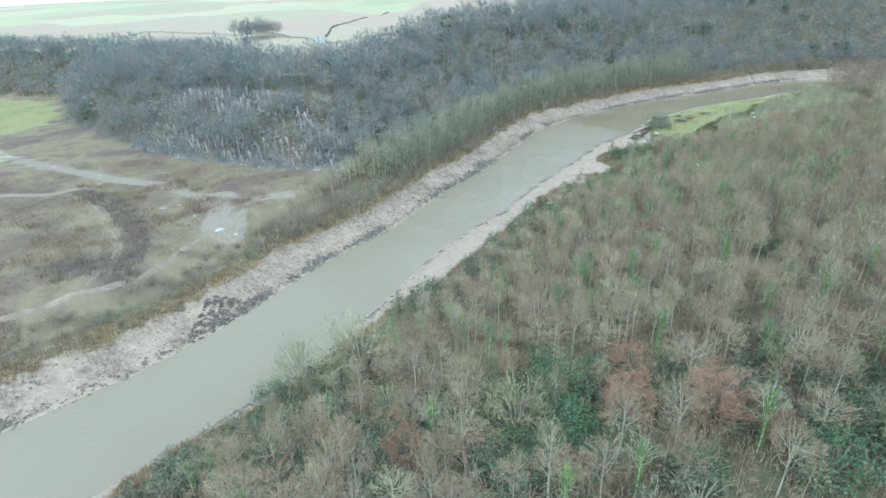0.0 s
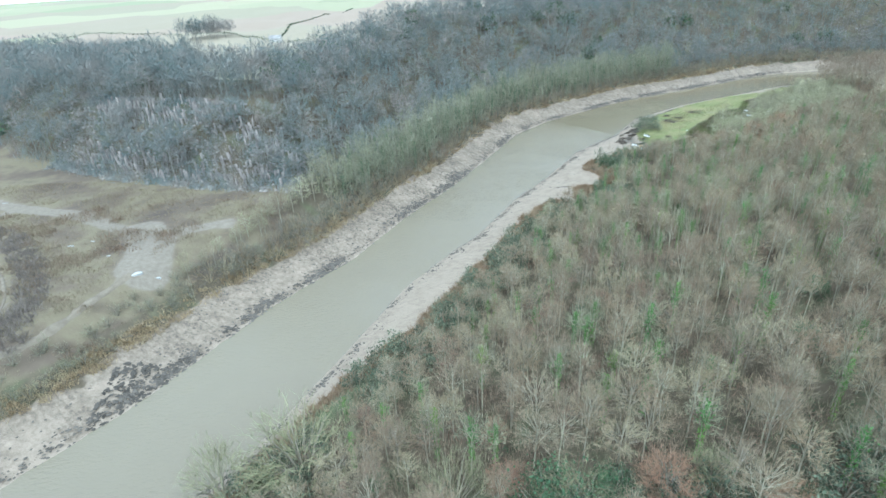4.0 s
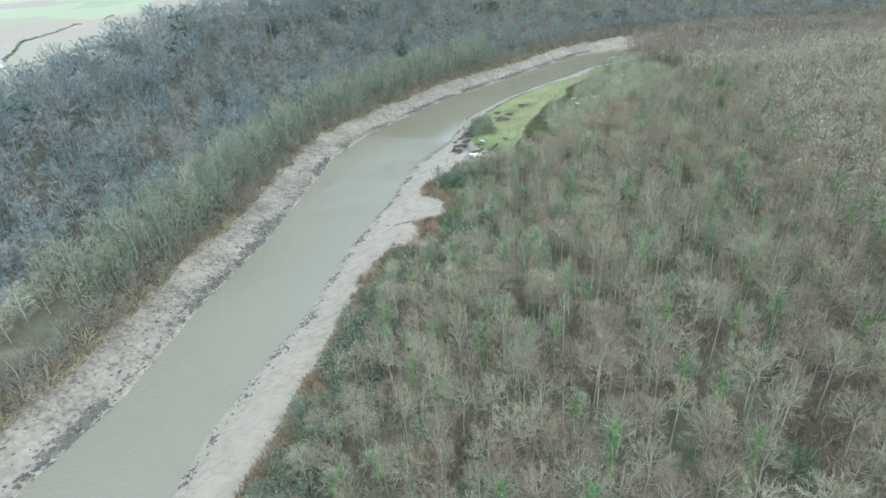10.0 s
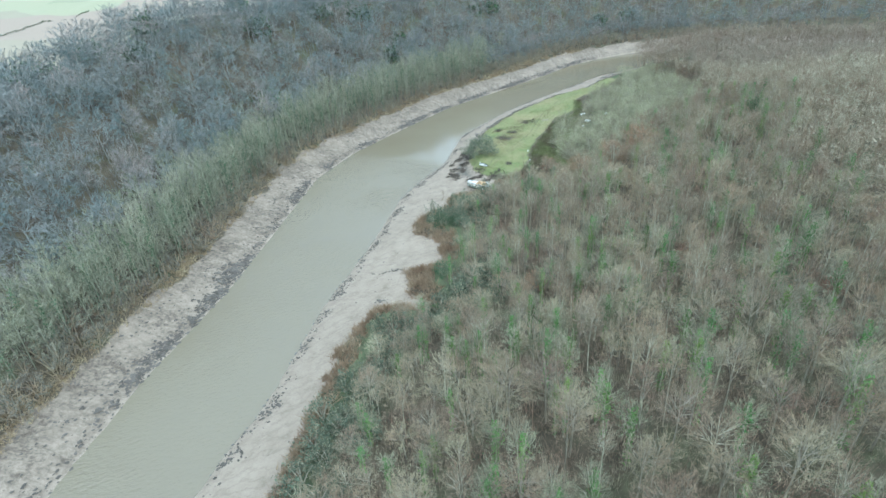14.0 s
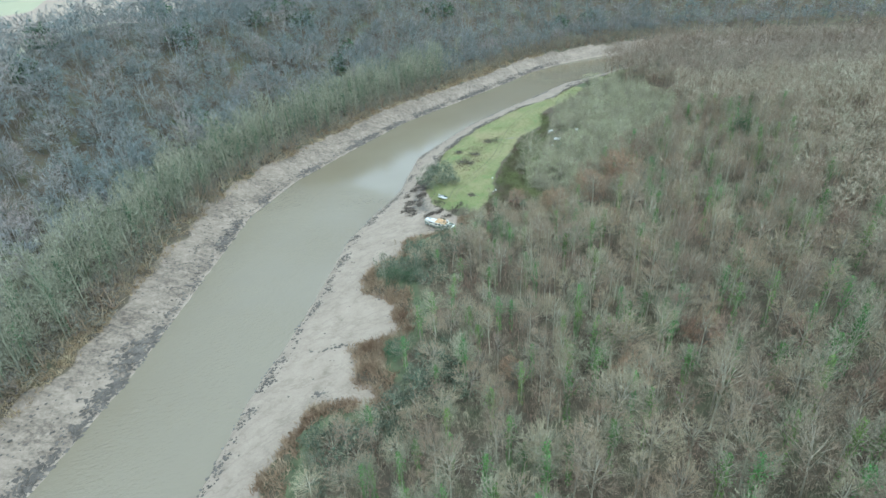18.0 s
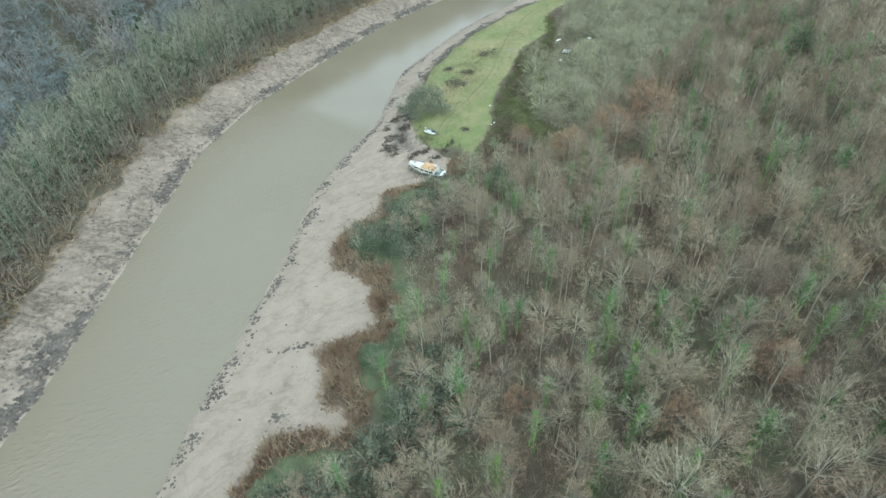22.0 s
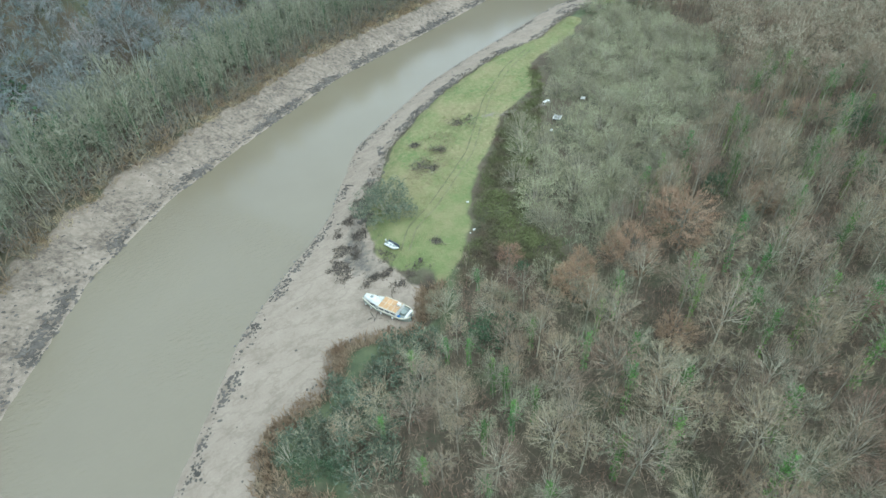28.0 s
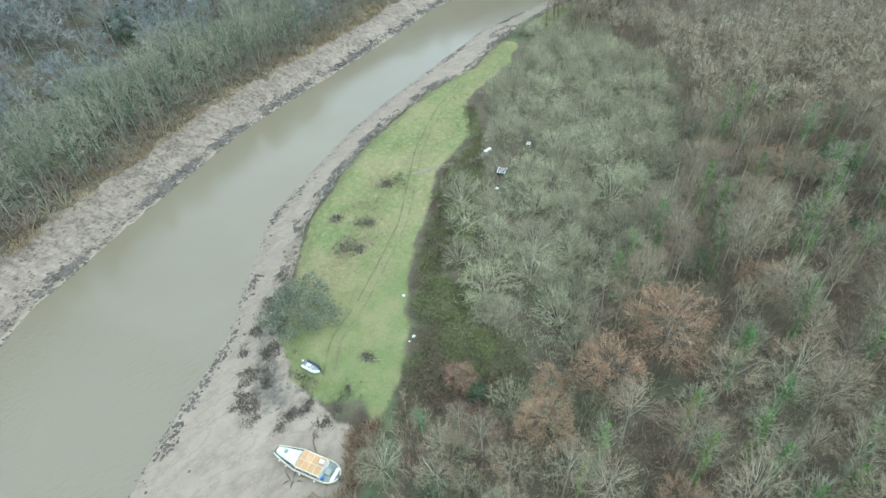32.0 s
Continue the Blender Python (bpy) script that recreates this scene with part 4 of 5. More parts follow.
ivy_belt = [(ivy_leaves(t, 61 + i, 130, 0.24, 0.7)) for i, t in enumerate(BELT)]
pick = belt[np.random.default_rng(9).uniform(size=len(belt)) < 0.6]
tagged(new("riverside_ivy", mesh_data("riverside_ivy", *spread_out(ivy_belt[0], rows_of(pick, rng)), BELT_IVY)), "green ivy on the trunks of the riverside trees", "ivy", kind="stuff")
hill_dark = hill[np.random.default_rng(10).uniform(size=len(hill)) < 0.05]
tagged(new("hill_evergreens", mesh_data("hill_evergreens", *spread_out(leafy(WILLOW[2], 5, 300, 0.5), rows_of(hill_dark + [4, 4, 0], rng, 1.0, 1.5)), EVERGREEN)), "dark evergreen trees in the valley wood", "trees", kind="stuff")
under = scatter(-60, 330, 150, 420, 3.0, 6, lambda x, y, dl, dr, dv, dt: (dl > 11.5) & (dl < 19) & (y > 150))
grove("bank_scrub", THORN, keys, under, (TWIG, SCRUB_TWIG), "low grey-brown scrub along the top of the mud bank", 24, 1.0, 2.0)
south = scatter(-130, -30, 40, 175, 3.2, 7, lambda x, y, dl, dr, dv, dt: (dl > 12.5) & (dl < 22) & (y < 165) & (np.sin(x * 0.5) + np.sin(y * 0.37) > -0.9))
grove("terrace_scrub", THORN, keys, south, (SCRUB_TWIG, TWIG_GREEN), "low grey-green leafless scrub along the river terrace", 25, 0.5, 1.15)


def brush(name, p, per, tall, wide, mat, label, seed, thick=0.07):
    """Undergrowth: upright twigs in loose clumps, as one mass."""
    g = np.random.default_rng(seed)
    base = np.repeat(p, per, 0) + g.normal(0, wide, (len(p) * per, 3)) * [1, 1, 0]
    base[:, 2] = site(base[:, 0], base[:, 1])[0] + g.uniform(0, 0.6, len(base)) * tall
    way = g.normal(0, 0.5, base.shape) + [0, 0, 0.9]
    way /= np.linalg.norm(way, axis=1)[:, None]
    v, f = slivers(g, base, way, tall * g.uniform(0.4, 1.0, len(base)), np.full(len(base), thick), np.array([[0.0, 0.0, 1.0]]))
    return tagged(new(name, mesh_data(name, v, f, mat)), label, "undergrowth", kind="stuff")


low = scatter(-60, 260, 40, 330, 2.6, 15, lambda x, y, dl, dr, dv, dt: (dv > 6) & (dv < 140) & ~open_shelf(x, y) & (x < np.interp(y, EDGE_Y, EDGE_X)) & (ripple(x, y, 9) > -0.6))
tall_bank = scatter(205, 560, 270, 372, 5.0, 29, lambda x, y, dl, dr, dv, dt: (dv > 2.5) & (dv < 24) & (x > 214))
grove("bankside_woodland", MASS, keys, tall_bank, (TWIG, TWIG_UPPER_HAZE), "tall leafless trees lining the far bend of the river", 31, 1.15, 1.45)
ridge = scatter(220, 520, 100, 350, 8.5, 19, lambda x, y, dl, dr, dv, dt: (dv > 12) & ((x >= np.interp(y, EDGE_Y, EDGE_X)) | (x > 385) | (dv >= 188)) & (y > 100 + 0.12 * (x - 250)))
grove("ridge_woodland", CREST, keys, ridge, (TWIG_UPPER_HAZE, TWIG_UPPER_HAZE), "distant leafless wood rising to the skyline", 28, 0.75, 1.05)
young = scatter(-60, 260, 44, 330, 4.1, 33, lambda x, y, dl, dr, dv, dt: (dv > 7) & ~open_shelf(x, y) & (x < np.interp(y, NEAR_Y, NEAR_X) + 40) & (ripple(x, y, 13) > -0.6))
grove("young_wood", SAPLING, keys, young, (FLOOR_TWIG, FLOOR_TWIG), "thin reddish-brown young trees growing between the taller ones", 34, 0.75, 1.3)
shelf = scatter(98, 232, 222, 335, 2.3, 35, lambda x, y, dl, dr, dv, dt: open_shelf(x, y) & (inside(x, y, LAWN) < -5) & (inside(x, y, THICKET) < 0.5))
brush("willow_undergrowth", shelf, 40, 1.7, 0.9, TWIG_GREEN, "grey-green tangled undergrowth beneath the willows", 36, 0.08)
rest = scatter(-110, 330, -70, 210, 8.0, 37, lambda x, y, dl, dr, dv, dt: (dv > 8) & ((y < 30) | (x > np.interp(y, EDGE_Y, EDGE_X) + 8)) & (x + y < 15 - 45 * (x < -20) + 999 * (x >= -20)))
grove("outer_woodland", SPARE, keys, rest, (TWIG_UPPER_HAZE, TWIG_UPPER_HAZE), "leafless winter woodland reaching on behind the slope", 38)
brush("undergrowth", low, 36, 2.5, 1.0, FLOOR_TWIG, "brown hazel undergrowth on the woodland floor", 16, 0.07)
low = scatter(-220, 330, 190, 520, 4.5, 17, lambda x, y, dl, dr, dv, dt: (dt > 0) & (dt < 100) & (dl > 20))
brush("hill_undergrowth", low, 32, 5.0, 1.8, TWIG_HILL_HAZE, "grey undergrowth beneath the trees of the valley side", 18, 0.125)


# ---- shore: stones, wrack, bracken, brambles ----
def stones(name, places, sizes, mat, label, category, seed, flat=0.55):
    """Many rough stones as one mass, each an uneven eight-sided lump."""
    rng = np.random.default_rng(seed)
    ico = np.array([(1, 0, 0), (0.3, 0.95, 0.1), (-0.8, 0.6, 0), (-0.8, -0.6, 0.1), (0.3, -0.95, 0), (0.1, 0.05, 0.9), (0, 0, -0.6)], float)
    f = np.array([(0, 1, 5), (1, 2, 5), (2, 3, 5), (3, 4, 5), (4, 0, 5), (1, 0, 6), (2, 1, 6), (3, 2, 6), (4, 3, 6), (0, 4, 6)])
    n = len(places)
    v = ico[None] * (1 + rng.uniform(-0.3, 0.3, (n, 7, 3)))
    a = rng.uniform(0, 6.28, n)
    c, s = np.cos(a)[:, None], np.sin(a)[:, None]
    sx = np.asarray(sizes)[:, None]
    long = rng.uniform(0.7, 1.6, n)[:, None]
    x = (v[..., 0] * c * long - v[..., 1] * s) * sx + places[:, 0:1]
    y = (v[..., 0] * s * long + v[..., 1] * c) * sx + places[:, 1:2]
    z = v[..., 2] * sx * flat + places[:, 2:3] + 0.1 * sx
    me = mesh_data(name, np.stack([x, y, z], -1).reshape(-1, 3), (f[None] + np.arange(n)[:, None, None] * 7).reshape(-1, 3), mat)
    return tagged(new(name, me), label, category, kind="stuff")


def many(x0, x1, y0, y1, count, seed, chance):
    """Random places, kept by a chance that depends on where they lie."""
    rng = np.random.default_rng(seed)
    x, y = rng.uniform(x0, x1, count), rng.uniform(y0, y1, count)
    z, dl, dr, dv, dt = site(x, y)
    ok = rng.uniform(0, 1, count) < chance(x, y, dl, dr, dv, dt)
    return np.stack([x, y, z], 1)[ok], rng


def clump(x, y, size, cut):
    return step((ripple(x, y, size) - cut) * 3)


def along(line, lo, hi, count, seed, chance):
    """Random places in a strip beside a line, between two distances from it."""
    rng = np.random.default_rng(seed)
    pts = np.asarray(line, float)
    seg = np.hypot(*np.diff(pts, axis=0).T)
    far = np.concatenate([[0], np.cumsum(seg)])
    s = rng.uniform(0, far[-1], count)
    k = np.clip(np.searchsorted(far, s) - 1, 0, len(seg) - 1)
    d = np.diff(pts, axis=0)[k] / seg[k][:, None]
    o = rng.uniform(lo, hi, count)
    x, y = (pts[k] + d * (s - far[k])[:, None] + np.stack([-d[:, 1], d[:, 0]], 1) * o[:, None]).T
    z, dl, dr, dv, dt = site(x, y)
    ok = rng.uniform(0, 1, count) < chance(x, y, dl, dr, dv, dt)
    return np.stack([x, y, z], 1)[ok], rng


DULL_BRACKEN = wooded("dull_bracken", (0.15, 0.105, 0.075), (0.19, 0.145, 0.105), (0.24, 0.20, 0.145), 0.2)
LEFT_NEAR, RIGHT_NEAR = LEFT_WATER[2:21], RIGHT_WATER[3:25]
p, r = along(LEFT_NEAR, -0.6, 5, 60000, 31, lambda x, y, dl, dr, dv, dt: np.exp(-((dl - 1.1) / 1.2) ** 2) * (0.12 + 0.7 * clump(x, y, 15, -0.05)))
stones("bank_stones", p, r.uniform(0.08, 0.42, len(p)) , STONE, "dark wet stones along the waterline of the mud bank", "stones", 1)
p, r = along(LEFT_NEAR, 2, 13.5, 42000, 32, lambda x, y, dl, dr, dv, dt: (0.03 + 0.5 * clump(x, y, 5, 0.2) + 0.6 * clump(x, y, 2.2, 0.3)) * 0.26)
stones("bank_rubble", p, r.uniform(0.06, 0.34, len(p)) , STONE, "scattered dark rubble and debris on the sloping mud bank", "stones", 2)
p, r = many(-65, -52, 106, 122, 700, 33, lambda x, y, dl, dr, dv, dt: (dl > 0) & (dl < 9))
stones("rock_heap", p, r.uniform(0.15, 0.55, len(p)), STONE, "heap of dark rocks on the mud at the water's edge", "stones", 3)
p, r = many(9, 20, 215, 232, 500, 36, lambda x, y, dl, dr, dv, dt: (dl > 0) & (dl < 5))
stones("rock_spur", p, r.uniform(0.15, 0.5, len(p)), STONE, "spur of dark rocks running into the river", "stones", 16)
p, r = along(RIGHT_NEAR, -5, 1.5, 30000, 34, lambda x, y, dl, dr, dv, dt: (dr > -1.2) * (dv < -1) * np.exp(-((dr - 1.3 - 1.1 * ripple(x, y, 14)) / 1.1) ** 2) * (0.1 + 0.9 * clump(x, y, 6, 0.0)))
stones("shore_stones", p, r.uniform(0.05, 0.42, len(p)) ** 1.35, STONE, "line of small dark stones along the low-tide edge", "stones", 4)
p, r = many(-60, 120, 70, 260, 120000, 35, lambda x, y, dl, dr, dv, dt: ((dr > 2) & (dv < -0.2)) * (0.008 + 0.4 * np.exp(-((dv + 0.8) / 0.9) ** 2) * clump(x, y, 6, 0.1)))
stones("strand_debris", p, r.uniform(0.05, 0.24, len(p)), STONE, "small stones and driftwood strewn over the pale mud", "stones", 5)
p, r = many(40, 60, 194, 212, 2600, 37, lambda x, y, dl, dr, dv, dt: np.maximum(np.exp(-(((x - 44) / 1.0) ** 2 + ((y - 196) / 0.9) ** 2)), np.exp(-((y - 208.5 + (x - 47) * 0.45) / 0.6) ** 2) * (x > 45.5) * (x < 54) * 0.5))
stones("mud_rocks", p, r.uniform(0.1, 0.35, len(p)), STONE, "small group of dark weedy rocks on the mud flat", "stones", 17)

p, r = many(200, 222, 326, 344, 2600, 38, lambda x, y, dl, dr, dv, dt: np.exp(-((np.hypot((x - 211) / 1.6, y - 336.5) - 3.0) / 1.3) ** 2) * 0.5)
stones("spit_stones", p, r.uniform(0.12, 0.4, len(p)), STONE, "ring of dark weedy stones on the mud spit past the meadow", "stones", 18)


def tufts(name, places, per, tall, wide, mat, label, category, seed, blade=0.16):
    """Clumps of dry stalks and fronds as one mass."""
    rng = np.random.default_rng(seed)
    base = np.repeat(places, per, 0) + rng.normal(0, wide, (len(places) * per, 3)) * [1, 1, 0]
    way = rng.normal(0, 0.55, base.shape) + [0, 0, 1.0]
    way /= np.linalg.norm(way, axis=1)[:, None]
    v, f = slivers(rng, base, way, tall * rng.uniform(0.5, 1.2, len(base)), np.full(len(base), blade))
    return tagged(new(name, mesh_data(name, v, f, mat)), label, category, kind="stuff")


p, r = along(BANK_EDGE[2:29], -4.2, 2, 9500, 41, lambda x, y, dl, dr, dv, dt: ((dv > -0.8) & (dv < 3.6)) * (0.45 + 0.55 * clump(x, y, 9, -0.1)))
tufts("bank_bracken", p, 9, 1.5, 0.4, BRACKEN, "rusty brown dead bracken and reeds fringing the mud", "bracken", 6)
p, r = along(LEFT_NEAR, 10, 16, 9000, 42, lambda x, y, dl, dr, dv, dt: ((dl > 10.5) & (dl < 15.5)) * (0.25 + 0.75 * clump(x, y, 12, -0.1)))
tufts("hill_bank_bracken", p, 8, 1.1, 0.45, BRACKEN, "rusty brown dead bracken along the top of the mud bank", "bracken", 7)
p, r = many(80, 112, 236, 290, 30000, 43, lambda x, y, dl, dr, dv, dt: (inside(x, y, WRACK_RING) > -0.3) * clump(x, y, 3.2, 0.03) * 0.8)
tufts("wrack", p, 6, 0.34, 0.3, WEED, "dark seaweed and weedy rocks on the mud below the meadow", "seaweed", 8)
p, r = many(95, 245, 262, 350, 150000, 44, lambda x, y, dl, dr, dv, dt: ((dv > -3.0) & (dv < 0.5)) * clump(x, y, 5, -0.25) * 0.6)
stones("meadow_edge_rocks", p, r.uniform(0.12, 0.4, len(p)), STONE, "dark weed-covered rocks edging the meadow above the mud", "stones", 9)
p, r = many(95, 245, 262, 350, 60000, 45, lambda x, y, dl, dr, dv, dt: ((dv > -0.6) & (dv < 1.3)) * 0.3)
tufts("meadow_edge_reeds", p, 5, 0.6, 0.3, WEED, "dark strip of dead reeds along the meadow's edge", "reeds", 10)
p, r = many(95, 245, 262, 350, 120000, 53, lambda x, y, dl, dr, dv, dt: ((dv > -2.6) & (dv < 0.2)) * clump(x, y, 4.5, -0.15) * 0.5)
tufts("meadow_edge_wrack", p, 5, 0.26, 0.35, WEED, "dark stranded seaweed along the foot of the meadow", "seaweed", 14)
p, r = many(90, 205, 235, 330, 52000, 46, lambda x, y, dl, dr, dv, dt: (inside(x, y, LAWN) > 0.5) * (0.25 + 0.6 * clump(x, y, 10, 0.0)))
DRY_GRASS = wooded("dry_grass", (0.18, 0.216, 0.09), (0.258, 0.25, 0.122), (0.345, 0.29, 0.175), 0.1)
tufts("meadow_grass", p, 5, 0.28, 0.3, DRY_GRASS, "rough tussocky green and straw-coloured meadow grass", "grass", 11, 0.07)


p, r = many(100, 145, 255, 300, 30000, 47, lambda x, y, dl, dr, dv, dt: (inside(x, y, LAWN) > 1) * sum(np.exp(-(((x - a) / w) ** 2 + ((y - b) / w) ** 2)) for a, b, w in ((114, 273, 2.6), (117, 281, 2.0), (120, 277, 2.4), (131, 285, 2.6), (112, 270, 3.0), (118, 272, 3.2), (124, 281, 3.0))) * 0.5)
tufts("dead_grass", p, 4, 0.3, 0.3, DULL_BRACKEN, "patches of dead brown grass on the meadow", "grass", 48, 0.07)


def mound(name, places, size, high, mat, label, category, kind, seed, per=26):
    """Bushy mounds of small leaf clumps over twigs."""
    rng = np.random.default_rng(seed)
    n = len(places) * per
    c = np.repeat(places, per, 0) + rng.normal(0, size, (n, 3)) * [1, 1, 0]
    c[:, 2] = site(c[:, 0], c[:, 1])[0] + high * rng.uniform(0.1, 1.0, n) * (0.75 + 0.25 * ripple(c[:, 0], c[:, 1], 4))
    me = mesh_data(name, *leaves(rng, c, 0.14), mat)
    return tagged(new(name, me), label, category, kind=kind)


p, r = many(98, 172, 225, 305, 14000, 51, lambda x, y, dl, dr, dv, dt: inside(x, y, THICKET) > 0.4)
mound("bramble_thicket", p[::2], 0.7, 1.3, BRAMBLE, "low dense green and brown bramble thicket beside the meadow", "brambles", "stuff", 12, 70)
for i, (x, y, s) in enumerate(((114, 273, 1.7), (117, 281, 1.2), (121, 276, 1.4), (131, 285, 1.8), (104, 249, 0.95), (115.5, 270.5, 1.1), (99, 246, 0.4))):
    q = np.array([[x, y, 0.0]]) + np.random.default_rng(i).normal(0, s * 0.5, (5, 3)) * [1, 1, 0]
    g = np.random.default_rng(70 + i)
    n = int(170 * s)
    c = q[g.integers(0, 5, n)] + g.normal(0, s * 0.45, (n, 3)) * [1, 1, 0]
    c[:, 2] = site(c[:, 0], c[:, 1])[0] + 0.6 * s * g.uniform(0, 1, n)
    o = np.array([x, y, height(x, y)])
    b = tagged(new("bramble_clump"), "dark brown bramble clump growing on the green meadow", "bramble", "bramble clumps on the meadow")
    b.location = o
    part("foliage", leaves(g, c - o, 0.17), WEED, b)
    part("stem", slivers(g, np.repeat(q - o, 8, 0) * [1, 1, 0], np.abs(g.normal(0, 1, (40, 3))) * [1, 1, 1.5] * g.choice([-1, 1], (40, 3)) * [1, 1, 0] + [0, 0, 0.5], np.full(40, 0.8 * s), np.full(40, 0.05)), BARK, b)

# the round bush on the point
g = np.random.default_rng(80)
bush_at = pose(100.3, 262.5, height(100.3, 262.5) - 0.1)
big = shrub(120, 6.4, 6.2, 20, 110, (4, 4))
o = thing("round_bush", [("trunk", big["trunk"], BARK), ("crown", big["crown"], TWIG_GREEN), ("foliage", leafy(big, 81, 6000, 0.16), BUSH_LEAF)], "large round grey-green bush at the meadow's edge", "bush")
o.matrix_world = bush_at


p, r = many(-50, 175, 44, 240, 45000, 64, lambda x, y, dl, dr, dv, dt: ((dv > 4) & (x < np.interp(y, NEAR_Y, NEAR_X))) * (clump(x, y, 8, 0.05) * 0.25 + 0.4 * (y < 82) + 0.1 * (dv < 12)))
mound("ground_ivy", p, 0.6, 0.9, EVERGREEN, "dark green ivy and bramble on the woodland floor", "ground cover", "stuff", 65, 7)

# ---- quarry floor across the river ----
DARK_SCRUB = wooded("blackthorn_twig", (0.15, 0.128, 0.113), (0.19, 0.165, 0.143), (0.23, 0.2, 0.172), 0.3)
p, r = many(-135, -40, 95, 190, 9000, 61, lambda x, y, dl, dr, dv, dt: ((dl > 16) & (dt < -3)) * clump(x, y, 15, 0.05) * 0.55)
tufts("quarry_scrub", p, 12, 1.3, 0.9, DULL_BRACKEN, "patches of low brown scrub on the old quarry floor", "scrub", 13)
STRAW = wooded("straw", (0.175, 0.14, 0.1), (0.215, 0.178, 0.12), (0.265, 0.228, 0.15), 0.09)
p, r = many(-170, -40, 92, 215, 26000, 66, lambda x, y, dl, dr, dv, dt: ((dl > 16) & (dt < -2)) * (0.25 + 0.6 * clump(x, y, 18, -0.1)) * np.all([np.abs(line_distance(x, y, pts)) > half + 1.2 for pts, half in TRACKS], axis=0))
tufts("quarry_grass", p, 5, 0.7, 0.6, STRAW, "rough straw-coloured grass on the old quarry floor", "grass", 67, 0.11)
ditch_line = [(-128, 178), (-113, 169), (-97, 151), (-88, 136), (-85, 122)]
p, r = many(-135, -75, 115, 185, 12000, 62, lambda x, y, dl, dr, dv, dt: (np.abs(line_distance(x, y, ditch_line)) < 3.4) * 0.4)
tufts("ditch_scrub", p, 9, 1.5, 0.5, DARK_SCRUB, "grey brushwood filling a curved ditch", "scrub", 14)
p, r = many(-112, -84, 116, 134, 2500, 63, lambda x, y, dl, dr, dv, dt: np.exp(-(((x + 98) / 8) ** 2 + ((y - 124) / 5) ** 2)))
tufts("dark_scrub", p[::2], 9, 1.3, 0.6, DARK_SCRUB, "dark leafless thicket on the quarry floor", "scrub", 15)
PUDDLE = material("puddle_water", 0.03, 0.8)[0]
PUDDLE.node_tree.nodes["Principled BSDF"].inputs["Base Color"].default_value = (0.4, 0.4, 0.38, 1)
for i, (x, y, a, b) in enumerate(((-70, 146, 1.5, 0.8), (-65.5, 147, 0.7, 0.35), (-94, 163, 0.9, 0.4), (-89, 165, 0.6, 0.3), (-108, 178, 0.6, 0.3), (-80, 155, 0.6, 0.3), (-159, 211, 1.0, 0.4), (-134, 199, 0.7, 0.3), (-188, 227, 1.4, 0.4))):
    n = 22
    t = np.arange(n) * 2 * math.pi / n
    rr = 1 + 0.22 * np.sin(2 * t + i) + 0.15 * np.sin(3 * t + 2 * i)
    ring = np.stack([np.cos(t) * a * rr, np.sin(t) * b * rr, np.zeros(n)], 1)
    z = site(ring[:, 0] + x, ring[:, 1] + y)[0].mean() + 0.05
    v = np.concatenate([ring, ring * [1.06, 1.06, 1] - [0, 0, 0.5], [[0, 0, 0]]])
    f = [(k, (k + 1) % n, 2 * n) for k in range(n)] + [(k, n + k, (k + 1) % n) for k in range(n)] + [((k + 1) % n, n + k, n + (k + 1) % n) for k in range(n)]
    o = tagged(new("puddle", mesh_data("puddle", v, f, PUDDLE)), "pale puddle reflecting the sky on the gravel", "puddle", "puddles on the quarry floor")
    o.location = (x, y, z)
ALDER = [bare_tree(171 + i, 10.5 + i, 3.5 + 0.3 * i, 7, 80, (4, 4), 0.12, 0.12, (0.05, 0.055, 0.06), tall=0.45, low=-0.75) for i in range(3)]
alder = [thing("alder_tree", [("trunk", t["trunk"], BARK), ("crown", t["crown"], TWIG_WILLOW)], "leafless olive-grey tree on the terrace above the mud bank", "tree", "trees along the terrace") for t in ALDER]
for i, (x, y, s) in enumerate(((-60, 151, 0.35), (-57, 155, 0.4), (-54, 160, 0.5), (-51, 165, 0.6), (-49, 169, 0.7), (-46, 171, 0.75), (-45, 177, 0.7), (-42, 179, 0.85), (-39, 183, 0.8), (-37, 189, 0.9), (-34, 192, 0.85), (-32, 199, 0.95), (-29, 195, 0.8), (-26, 203, 1.05), (-30, 205, 0.9),
                               (-22, 207, 1.1), (-24, 212, 1.0), (-18, 214, 1.0))):
    plant(alder[i % 3], x, y, rng, s, s * 1.08, lower=False)
lone = [thing("bare_tree", [("trunk", t["trunk"], BARK), ("crown", t["crown"], TWIG)], "lone slender leafless tree near the river bank", "tree", "lone trees on the terrace") for t in SLIM]
for i, (x, y, s) in enumerate(((-59, 149, 0.75), (-54, 155, 0.6), (-49, 163, 0.7), (-56, 143, 0.5), (-45, 172, 0.75), (-41, 176, 0.85), (-84, 97, 0.6), (-76, 104, 0.5))):
    plant(lone[i % 3], x, y, rng, s, s * 1.1)
for o in lone + alder:
    for c in list(o.children):
        bpy.data.objects.remove(c)
    bpy.data.objects.remove(o)


